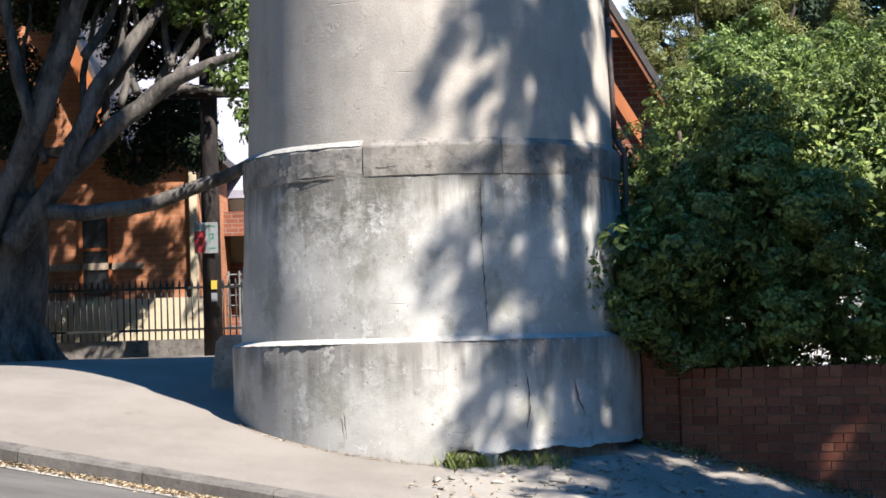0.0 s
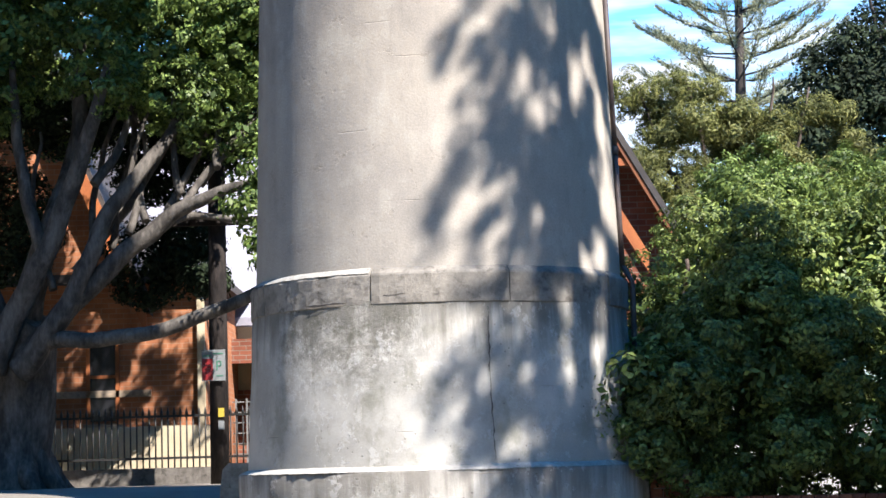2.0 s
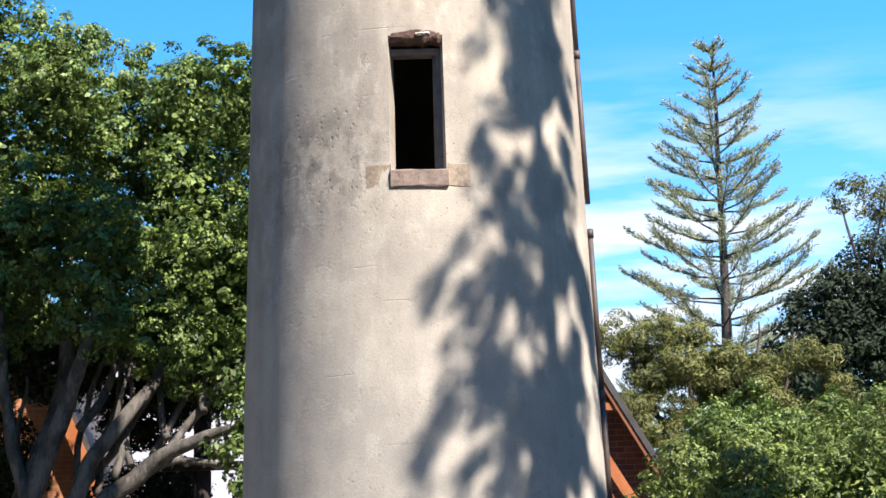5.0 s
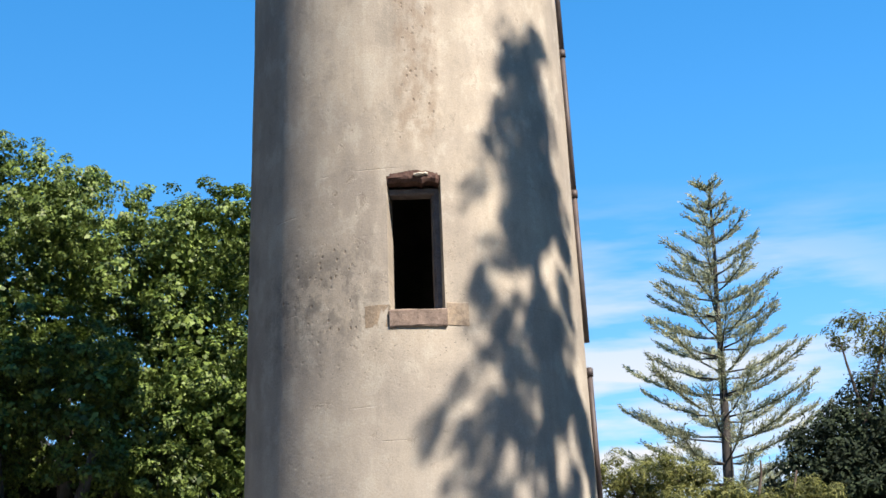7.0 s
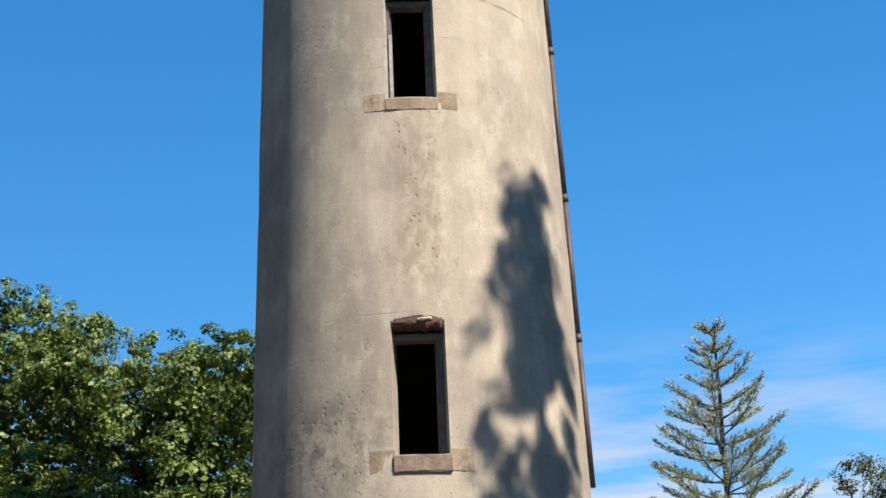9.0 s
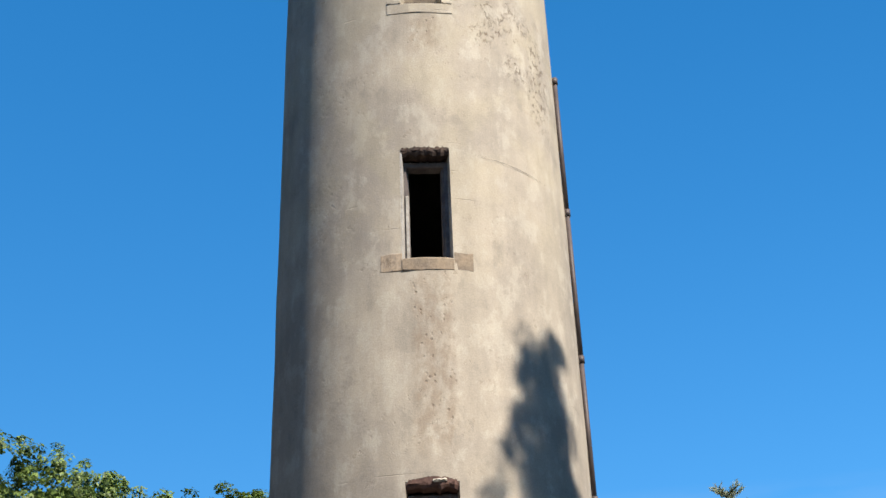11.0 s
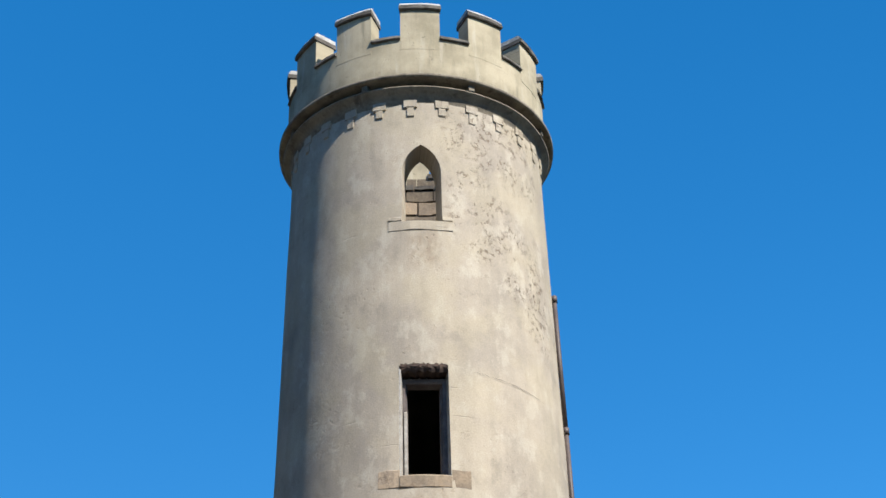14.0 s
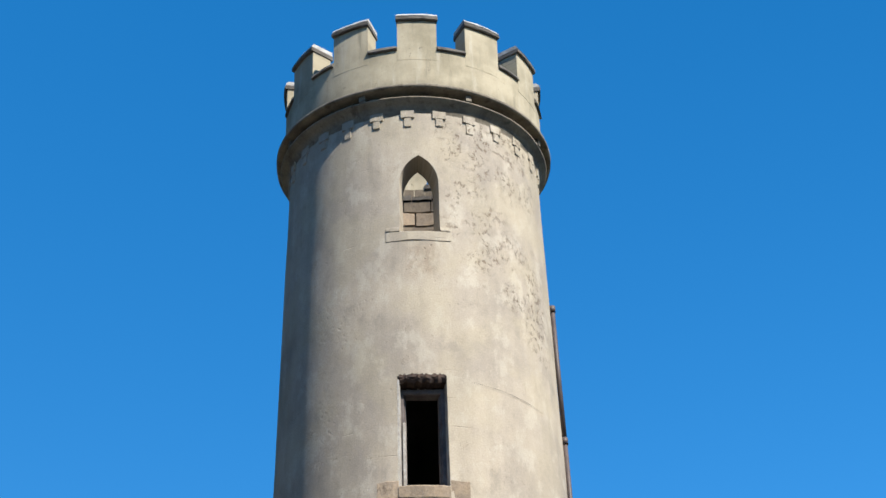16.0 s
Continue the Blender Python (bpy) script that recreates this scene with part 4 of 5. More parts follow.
FIG_LOBES = [(-8.14, 8.00, 9.10, 2.6, 2.6, 2.5), (-6.11, 7.60, 9.32, 2.1, 2.4, 2.4), (-4.2, 7.6, 9.0, 1.7, 2.0, 2.2), (-2.9, 8.0, 8.6, 1.8, 1.9, 2.5), (-1.2, 8.2, 8.5, 1.9, 1.9, 2.5), (-5.0, 9.6, 9.1, 3.6, 2.2, 2.7), (-3.9, 9.4, 6.2, 0.9, 0.8, 0.7), (-7.4, 8.9, 5.6, 0.9, 0.8, 0.9), (-2.6, 7.2, 6.3, 0.8, 0.8, 0.7), (-3.3, 7.6, 6.9, 1.0, 1.0, 0.8),
             (-6.46, 6.50, 7.84, 1.7, 1.5, 1.6), (-4.2, 6.2, 7.3, 1.2, 1.1, 1.0), (-2.5, 7.2, 6.8, 1.2, 1.1, 1.2), (-7.10, 6.70, 6.65, 1.4, 1.3, 1.2), (-8.2, 6.6, 6.4, 1.5, 1.8, 1.8)]


CHINKS = []
rnd = random.Random(44)
for i in range(40):
    CHINKS.append((rnd.uniform(-6.6, -3.9), 13.0, rnd.uniform(1.6, 4.6), rnd.choice((-0.02, 0.0, 0.03, 0.06))))
for i in range(9):
    CHINKS.append((rnd.uniform(-4.9, -3.5), 9.9, rnd.uniform(1.6, 2.3), rnd.choice((0.06, 0.12))))
CHINKS += [(-5.74, 12.58, 6.4, 0.18), (-5.5, 12.58, 5.85, 0.2), (-5.25, 12.58, 5.25, 0.2)]


def in_fig(c):
    """Keeps the fig's outline close, and leaves chinks along the sun's rays that dapple the wall behind."""
    L = np.array(FIG_LOBES)
    ok = np.linalg.norm((c[:, None] - L[None, :, :3]) / L[None, :, 3:], axis=2).min(axis=1) < 1.09
    way = np.array(TO_SUN)
    for x, y, z, r in CHINKS:
        d = c - np.array((x, y, z))
        ok &= np.linalg.norm(d - (d @ way)[:, None] * way, axis=1) > r + 0.10
    return ok


crown("inner_crown", FIG_LOBES, 560, 64, 0.11, 0.34, FIGLEAF, 10, fig, "", 0.6, 1.0, keep=in_fig)
crown("crown", billow(FIG_LOBES, 330, 0.62, 3), 8600, 54, 0.066, 0.12, FIGLEAF, 11, fig, "dense glossy fig leaves", 0.6, 0.06, keep=in_fig, out=1.5, stray=0.4)
# a darker leaf colour stands in for the shade inside the fig's crown
crown("shade_tinted_leaves", [(-3.6, 9.0, 4.85, 0.4, 0.4, 0.45), (-4.2, 9.1, 4.6, 0.55, 0.4, 0.6), (-3.3, 8.6, 4.3, 0.3, 0.3, 0.2), (-6.3, 8.8, 5.2, 0.8, 0.4, 0.9), (-5.4, 8.8, 6.7, 0.9, 0.4, 0.5), (-4.0, 8.8, 5.95, 0.6, 0.4, 0.5), (-3.3, 8.8, 6.3, 0.6, 0.4, 0.5)], 950, 40, 0.085, 0.18, DARKLEAF, 13, fig, "inner leaves darkened in colour for the crown's shade")
crown("hanging_leaves", [(-2.35, 6.0, 5.0, 0.35, 0.5, 0.35), (-2.1, 5.8, 4.3, 0.3, 0.4, 0.4), (-2.2, 5.9, 5.5, 0.3, 0.3, 0.3)], 60, 42, 0.10, 0.2, FIGLEAF, 12, fig, "", 0.55)

# ---- bush over the brick wall ----
bush = empty("lilly_pilly_bush", "dense rounded evergreen bush leaning over a brick wall", "bush", pose(3.4, 1.0, bank(3.4, 1.0) - 0.1))
for i, (x, y) in enumerate(((3.3, 0.9), (3.5, 1.1), (4.1, 0.9), (4.6, 0.8), (2.7, 0.8))):
    limb("stem", [(x, y, bank(x, y) - 0.1), (x + 0.1 * math.sin(i * 2), y - 0.1, 1.7), (x + 0.4 * math.sin(i * 3), y - 0.2, 2.7), (x + 0.6 * math.sin(i * 4), y - 0.1, 3.6)], [0.06, 0.05, 0.04, 0.02], PINEBARK, bush, 0.05, i)
BUSH_LOBES = [(3.4, 0.7, 3.0, 1.25, 1.2, 1.45), (2.55, 0.3, 2.75, 0.85, 0.95, 1.05), (4.3, 0.6, 3.1, 1.2, 1.2, 1.35), (5.3, 0.7, 2.9, 1.2, 1.2, 1.5), (2.15, -0.25, 2.35, 0.62, 0.75, 0.72), (3.1, -0.3, 2.3, 0.95, 0.75, 0.95), (4.1, -0.3, 2.3, 1.0, 0.7, 1.0), (3.4, 1.5, 3.2, 1.3, 1.0, 1.25), (2.4, 0.8, 3.05, 0.5, 0.7, 0.5), (4.8, 0.1, 3.0, 0.8, 0.7, 0.8), (3.15, 0.2, 3.55, 0.5, 0.6, 0.45), (1.86, -0.98, 2.25, 0.47, 0.44, 0.64), (2.5, -0.5, 1.75, 0.55, 0.45, 0.42), (3.3, -0.55, 1.65, 0.6, 0.4, 0.42), (4.2, -0.6, 1.7, 0.6, 0.4, 0.45), (1.95, -0.7, 1.75, 0.3, 0.35, 0.3), (2.9, 0.4, 1.75, 0.8, 0.5, 0.5), (3.9, 0.4, 1.75, 0.9, 0.5, 0.5), (2.2, 0.1, 1.8, 0.5, 0.5, 0.45), (2.6, 0.2, 1.5, 0.5, 0.4, 0.3), (3.4, 0.2, 1.5, 0.6, 0.4, 0.3), (4.1, 0.1, 1.4, 0.5, 0.4, 0.2)]


def bush_gaps(c):
    """The bush is thin low down, where light shows through it."""
    w = np.sin(9 * c[:, 0] + 2 * np.sin(4 * c[:, 2])) + np.sin(11 * c[:, 2] + 3 * c[:, 0])
    return ~((w > np.where(c[:, 0] > 3.7, 1.05, 1.3)) & (c[:, 0] > 2.6) & (c[:, 2] < 2.55))


crown("inner_foliage", BUSH_LOBES, 700, 40, 0.10, 0.22, BUSHLEAF, 20, bush, "", 0.5, 1.0, keep=bush_gaps)
crown("foliage", billow(BUSH_LOBES, 210, 0.32, 4), 6400, 46, 0.048, 0.09, BUSHLEAF, 21, bush, "small glossy green leaves", 0.5, 0.15, keep=bush_gaps, out=1.3, stray=0.4)

# ---- olive feathery tree, pine and dark tree beyond ----
feather = empty("feathery_tree", "olive-yellow feathery tree below a tall pine", "tree", pose(5.4, 14, bank(5.4, 14) - 0.1))
limb("trunk", [(5.4, 14, 1.2), (5.3, 14, 4), (5.2, 14, 7.5)], [0.2, 0.16, 0.05], PINEBARK, feather)
for i, (x, z1) in enumerate(((3.5, 7.8), (4.3, 8.1), (6.4, 7.8), (5.8, 8.0), (3.2, 6.9))):
    limb("branch", [(5.35, 14, 3.6 + 0.4 * i), ((x + 5.3) / 2, 13.8, 5.4 + 0.2 * i), (x, 13.7, z1)], [0.08, 0.05, 0.015], PINEBARK, feather, 0.08, i)
FEATHER_LOBES = [(5.0, 14, 6.0, 1.9, 1.1, 1.1), (3.6, 13.7, 6.5, 0.9, 0.8, 0.75), (6.4, 13.9, 5.9, 1.4, 0.9, 1.0), (4.4, 13.8, 7.3, 0.9, 0.7, 0.5), (5.9, 14, 6.7, 0.8, 0.7, 0.5), (3.25, 13.8, 7.65, 0.75, 0.5, 0.3), (5.2, 13.2, 5.2, 2.4, 1.0, 0.9), (4.1, 13.9, 8.0, 0.9, 0.6, 0.3), (5.4, 14, 7.1, 0.8, 0.7, 0.4), (6.5, 13.9, 6.9, 0.9, 0.7, 0.6), (7.2, 13.9, 6.2, 0.8, 0.7, 0.8)]
crown("crown", billow(FEATHER_LOBES, 220, 0.24, 6), 3200, 42, 0.11, 0.15, OLIVELEAF, 31, feather, "thin feathery leaves", 0.18, 0.3)
mound = empty("hedge_tree", "sunlit olive-green tree behind the bush", "tree", pose(4.6, 6.0, bank(4.6, 6) - 0.1))
limb("trunk", [(4.6, 6, 1.2), (4.6, 6, 3.2), (4.5, 6, 4.4)], [0.14, 0.11, 0.05], PINEBARK, mound)
MOUND_LOBES = [(4.0, 6, 4.45, 0.75, 0.8, 0.85), (4.4, 6, 4.75, 0.95, 0.9, 0.9), (5.6, 6.2, 4.6, 1.1, 0.9, 0.85), (3.55, 5.9, 3.7, 0.6, 0.7, 0.7), (4.9, 5.6, 3.9, 1.5, 0.8, 0.9), (6.6, 6.2, 4.5, 1.0, 0.9, 0.9)]
crown("inner_crown", MOUND_LOBES, 220, 36, 0.10, 0.24, FIGLEAF, 32, mound, "", 0.5, 1.0)
crown("crown", billow(MOUND_LOBES, 120, 0.34, 7), 2400, 44, 0.06, 0.11, FIGLEAF, 33, mound, "small olive-green leaves", 0.45, 0.15, out=1.2, stray=0.4)

pine = empty("norfolk_pine", "tall slender tiered pine with upswept branches", "tree", pose(7.9, 30, bank(7.9, 30) - 0.1))
limb("trunk", [(7.75, 30, 1.2), (7.8, 30, 8), (7.9, 30, 14), (7.95, 30, 18.6)], [0.30, 0.19, 0.085, 0.02], DARKBARK, pine, 0.03)
rng = np.random.default_rng(5)
PP, PN = [], []
bough = Soup()
o = pine.matrix_basis.translation
zt, tier = 18.55, 0
while zt > 6.4:
    h = 18.95 - zt
    reach = min(0.20 + 0.40 * h, 1.35 + 0.17 * h, 3.1)
    lift = max(0.30 - 0.06 * h, 0.02)
    for k in range(6):
        a = math.tau * k / 6 + tier * 0.5 + rng.uniform(-0.22, 0.22)
        ln = reach * rng.uniform(0.78, 1.12)
        if rng.random() < 0.06:
            continue
        q = Vector((math.cos(a), math.sin(a), 0))
        z0 = zt + rng.uniform(-0.12, 0.12)
        droop = rng.uniform(-0.06, 0.05)

        def on_bough(t):
            return Vector((7.85, 30, z0)) + q * (ln * t) + Vector((0, 0, ln * ((lift + droop) * t + 0.36 * t * t)))

        bough.tube([on_bough(t) - o for t in (0, 0.33, 0.66, 1)], [0.03, 0.022, 0.015, 0.006], 5, False)
        steps = max(4, int(ln * 8))
        first = 0.12 if h < 2 else 0.30
        for i in range(steps):
            t = first + (1.0 - first) * (i + rng.uniform(0, 0.6)) / steps
            c = on_bough(min(t, 1.0))
            for side in (-1, 1, -0.35, 0.35):
                if rng.random() < 0.22:
                    continue
                fl = (0.20 + 0.20 * math.sin(math.pi * min(t, 0.95) ** 1.5)) * rng.uniform(0.6, 1.25) * min(1, 0.45 + h * 0.2)
                dr = (q * 0.7 + Vector((-q.y, q.x, 0)) * side * 0.8 + Vector((0, 0, rng.uniform(0.25, 0.9)))).normalized()
                for u in (0.15, 0.35, 0.55, 0.75, 0.95):
                    PP.append(c + dr * fl * u + Vector((0, 0, 0.10 * fl * u * u)))
                    PN.append(dr)
    zt -= rng.uniform(0.46, 0.60)
    tier += 1
tagged(part("bough_work", bough, DARKBARK, pine), kind="stuff")
PP, PN = np.array(PP), np.array(PN)
PP = np.repeat(PP, 2, axis=0) + rng.normal(size=(len(PP) * 2, 3)) * 0.02
PN = np.repeat(PN, 2, axis=0)
PN = PN + rng.normal(size=PN.shape) * 0.35
PN /= np.linalg.norm(PN, axis=1, keepdims=True)


def needles(name, pos, axis, length, wide, material):
    """Short blades laid along the twigs."""
    n = len(pos)
    side = np.cross(axis, rng.normal(size=(n, 3)))
    side /= np.linalg.norm(side, axis=1, keepdims=True)
    ln = (length * rng.uniform(0.7, 1.2, n))[:, None]
    v = np.stack([pos - axis * ln * 0.5, pos + side * wide * 0.5, pos + axis * ln * 0.6, pos - side * wide * 0.5], 1)
    me = bpy.data.meshes.new(name)
    me.from_pydata(v.reshape(-1, 3).tolist(), [], np.arange(n * 4).reshape(-1, 4).tolist())
    me.materials.append(material)
    return me


part("needles", needles("needles", PP - np.array(o), PN, 0.13, 0.026, PINELEAF), PINELEAF, pine, "grey-green needle sprays")

dark = empty("dark_tree", "dark shaded broadleaf tree at the back", "tree", pose(9.3, 19, bank(9.3, 19) - 0.1))
limb("trunk", [(9.3, 19, 1.2), (9.2, 19, 5), (9.0, 19, 9)], [0.3, 0.24, 0.08], PINEBARK, dark)
limb("bare_branch", [(9.1, 19, 7.5), (8.8, 18.6, 9.6), (8.45, 18.5, 11.2)], [0.07, 0.045, 0.015], PINEBARK, dark)
limb("bare_branch", [(8.8, 18.6, 9.6), (9.1, 18.5, 10.6), (9.4, 18.4, 11.6)], [0.04, 0.03, 0.012], PINEBARK, dark)
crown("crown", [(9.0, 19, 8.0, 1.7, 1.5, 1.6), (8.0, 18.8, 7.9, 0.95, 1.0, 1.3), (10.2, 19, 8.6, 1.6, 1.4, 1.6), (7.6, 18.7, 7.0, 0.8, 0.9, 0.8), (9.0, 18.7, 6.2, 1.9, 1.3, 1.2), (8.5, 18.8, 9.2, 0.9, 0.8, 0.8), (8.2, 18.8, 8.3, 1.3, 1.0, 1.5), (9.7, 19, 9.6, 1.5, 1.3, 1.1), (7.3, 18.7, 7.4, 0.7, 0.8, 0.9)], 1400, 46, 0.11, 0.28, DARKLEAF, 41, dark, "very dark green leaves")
crown("top_sprays", [(9.0, 18.5, 11.4, 0.75, 0.6, 0.4), (9.9, 18.6, 11.2, 0.8, 0.6, 0.7), (9.6, 18.6, 10.6, 0.9, 0.5, 0.5)], 150, 40, 0.10, 0.2, OLIVELEAF, 42, dark, "lighter olive sprays", 0.3)

# ---- trees on the sun's side of the street, whose shade falls on the tower ----
SX, SY = math.sin(SUN_AZ), -math.cos(SUN_AZ)
cx, cy = 1.13 + 9 * SX, -1.14 + 9 * SY
TIP = 9.28 + 9 * math.tan(SUN_EL)
shade = empty("street_conifer", "tall narrow conifer beside the street", "tree", pose(cx, cy, height(cx, cy) - 0.1))
limb("trunk", [(cx, cy, height(cx, cy) - 0.1), (cx, cy, 9), (cx, cy, TIP - 0.5)], [0.26, 0.18, 0.03], PINEBARK, shade, 0.02)
tiers = []
rnd = random.Random(8)
h = 0.15
while h < 15:
    w = 0.30 + 0.24 * h - 0.014 * h * h if h < 7 else 1.29
    for k in range(5 if h < 5 else 4):
        a = rnd.uniform(0, math.tau)
        rr = w * rnd.uniform(0.35, 0.95)
        tiers.append((cx + rr * math.cos(a), cy + rr * math.sin(a), TIP - h - rnd.uniform(0, 0.35), 0.15 + 0.20 * w, 0.15 + 0.20 * w, 0.16 + 0.10 * w))
    tiers.append((cx, cy, TIP - h, 0.12 + 0.3 * w, 0.12 + 0.3 * w, 0.25))
    h += 0.42


def conifer_gaps(c):
    """Small openings between the sprays, through which the sun reaches the tower."""
    ok = np.ones(len(c), bool)
    way = np.array(TO_SUN)
    pick = random.Random(17)
    for i in range(48):
        z = pick.uniform(2.0, 7.4)
        p = np.array(ring_point(1.75, pick.uniform(28, 70), z))
        d = c - p
        ok &= np.linalg.norm(d - (d @ way)[:, None] * way, axis=1) > pick.choice((0.03, 0.05, 0.08)) + 0.08
    return ok


crown("crown", tiers, 2700, 38, 0.10, 0.13, PINELEAF, 51, shade, "grey-green conifer foliage", 0.4, keep=conifer_gaps)

dx, dy = 3.0 + 9 * SX, -0.3 + 9 * SY
dz = 9 * math.tan(SUN_EL)


def gaps(c):
    """Chinks through the street tree's crown, along the sun's rays; each is a spot the light reaches."""
    ok = np.ones(len(c), bool)
    for x, y, z, r in ((3.72, -1.03, 0.52, 0.02), (3.62, -0.99, 0.40, 0.02), (3.5, -0.94, 0.24, -0.02), (2.85, -1.15, 0.2, 0.15), (2.35, -1.35, 0.2, 0.15), (2.2, -1.0, 0.25, 0.12)):
        k = -(c[:, 0] - x) * SY + (c[:, 1] - y) * SX
        a = (c[:, 0] - x) * SX + (c[:, 1] - y) * SY
        h = (c[:, 2] - z - a * math.tan(SUN_EL)) * math.cos(SUN_EL)
        ok &= k * k + h * h > (r + 0.2) ** 2
    return ok


shade2 = empty("street_tree", "rounded street tree beside the road", "tree", pose(dx, dy, height(dx, dy) - 0.1))
limb("trunk", [(dx, dy, height(dx, dy) - 0.1), (dx + 0.4, dy + 0.4, 8), (dx + 0.35, dy + 0.35, 12.6)], [0.3, 0.2, 0.07], PINEBARK, shade2, 0.05)
STREET_LOBES = [(u, u, z, r, r, v) for u, z, r, v in (
    (-0.48, 3.85, 0.48, 0.5), (-0.72, 3.6, 0.40, 0.5), (-0.8, 2.6, 0.32, 0.5), (-0.8, 3.4, 0.26, 0.4), (-0.85, 1.6, 0.35, 0.5), (-0.42, 3.4, 0.45, 0.5), (-0.22, 3.4, 0.38, 0.45), (-0.42, 3.1, 0.40, 0.5), (-0.25, 2.9, 0.48, 0.55), (0.08, 2.4, 0.36, 0.5), (-0.40, 2.4, 0.45, 0.6), (-0.05, 2.1, 0.6, 0.7), (0.22, 1.2, 0.45, 0.5),
    (-0.42, 1.6, 0.45, 0.7), (-0.1, 1.3, 0.7, 0.7), (0.45, 0.1, 0.6, 0.5), (0.95, -0.9, 0.7, 0.5), (0.2, 0.3, 0.9, 0.8), (-0.35, 0.5, 0.5, 0.7),
    (0.7, -1.0, 1.0, 0.7), (1.4, -1.5, 1.2, 0.9), (0.4, -1.5, 1.9, 1.2), (2.2, -2.0, 0.9, 0.8), (-1.2, -1.1, 0.9, 0.45), (-1.9, -1.5, 0.65, 0.4))]
STREET_LOBES = [(dx + x, dy + y, dz + z, a, b, c) for x, y, z, a, b, c in STREET_LOBES]
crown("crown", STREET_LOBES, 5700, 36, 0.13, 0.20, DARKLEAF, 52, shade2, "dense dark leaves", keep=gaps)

# ---- brick wall beside the tower ----
WO = Vector((1.98, -0.33, 0))
WM = Matrix.Translation((WO.x, WO.y, 0)) @ Matrix.Rotation(math.atan2(ALONG.y, ALONG.x), 4, "Z")
garden = empty("brick_wall", "low dark red brick garden wall with a pier", "wall", WM, kind="structure")
g = Soup()
g.box(0.02, 4.2, 0.02, 0.21, -0.9, 1.20)
g.box(0.02, 0.33, -0.04, 0.27, -0.9, 1.43)
part("mortar_core", g, MORTAR, garden)
g = Soup()
g.box(-0.5, 0.015, 0.04, 0.22, -0.9, 1.36)
part("wall_return", g, BRICKDARK, garden)
half = Soup()
half.box(0, 0.225, 0, 0.11, 0, 0.076)
FULL = half.mesh("brick", BRICK)
half = Soup()
half.box(0, 0.11, 0, 0.11, 0, 0.076)
HEADER = half.mesh("header_brick", BRICK)
rnd = random.Random(2)
for j in range(21):
    z = -0.6 + 0.086 * j
    if z < 1.12:
        x, i = 0.352, 0
        if j % 2:
            part("brick", HEADER, BRICK, garden, "", pose(x, 0, z))
            x += 0.12
        while x < 3.6:
            me, ln = ((FULL, 0.235) if (j % 4) else (HEADER, 0.12))
            gx, gy = (WM @ Vector((x, 0, 0))).xy
            if z > bank(gx, gy) - 0.12:
                part("brick", me, BRICK, garden, "", pose(x, rnd.uniform(-0.004, 0.004), z, 0, rnd.uniform(-0.4, 0.4), rnd.uniform(-0.6, 0.6)))
            x += ln
            i += 1
cap = Soup()
cap.box(0, 0.108, -0.015, 0.245, 0, 0.10)
CAPB = cap.mesh("capping_brick", BRICK)
for i in range(29):
    part("capping_brick", CAPB, BRICK, garden, "", pose(0.36 + 0.118 * i, 0, 1.12 + rnd.uniform(-0.004, 0.004)))
for j in range(15):
    z = 0.2 + 0.086 * j
    for x, me in (((0.0, FULL), (0.235, HEADER)) if j % 2 else ((0.0, HEADER), (0.12, FULL))):
        if z < 1.40:
            part("pier_brick", me, BRICK, garden, "", pose(x, -0.06 + rnd.uniform(-0.004, 0.004), z))
g = Soup()
g.box(-0.03, 0.385, -0.10, 0.30, 1.425, 1.49)
part("pier_cap", g, SILLSTONE, garden)

# ---- iron fence on a stone kerb, behind the fig ----
fence = empty("iron_fence", "black iron picket fence on a low stone wall", "fence", pose(0, 9.0, 0))
# shade lying on the low wall is put into its dark stone colour
g = Soup()
g.box(-9.0, 2.5, 0.0, 0.30, 1.0, 1.66)
part("low_wall", g, CAPSTONE, fence)
for z in (1.78, 2.38):
    g = Soup()
    g.box(-9.0, 2.5, 0.13, 0.165, z, z + 0.035)
    part("rail", g, IRON, fence)
g = Soup()
g.tube([(0, 0, 1.66), (0, 0, 2.40)], [0.0125, 0.0125], 6)
g.tube([(0, 0, 2.40), (0, 0, 2.43), (0, 0, 2.53)], [0.0125, 0.024, 0.002], 6)
PICKET = g.mesh("picket", IRON)
for i in range(126):
    part("picket", PICKET, IRON, fence, "", pose(-8.9 + 0.09 * i, 0.147, 0))

# ---- street pole and its sign ----
pole = empty("power_pole", "dark hardwood power pole with a cross-arm", "pole", pose(-3.03, 7.6, bank(-3.03, 7.6) - 0.05))
g = Soup()
g.tube([(0, 0, 0), (0, 0, 2.5), (0.02, 0, 6.3)], [0.132, 0.125, 0.115], 14)
part("shaft", g, POLEWOOD, pole)
g = Soup()
g.box(-0.8, 1.0, -0.20, -0.10, 3.56, 3.67)
part("cross_arm", g, POLEWOOD, pole)
for z, m in ((0.95, YELLOW), (0.78, SIGNWHITE)):
    g = Soup()
    g.box(0.0, 0.08, -0.145, -0.128, z, z + 0.12)
    part("pole_tag", g, m, pole)
sign = empty("parking_sign", "small white and red parking sign on a pole, colours darkened for shade", "sign", pose(-3.08, 7.43, 2.81))
g = Soup()
g.box(-0.16, 0.16, -0.004, 0.004, 0.0, 0.42)
part("plate", g, SIGNWHITE, sign)
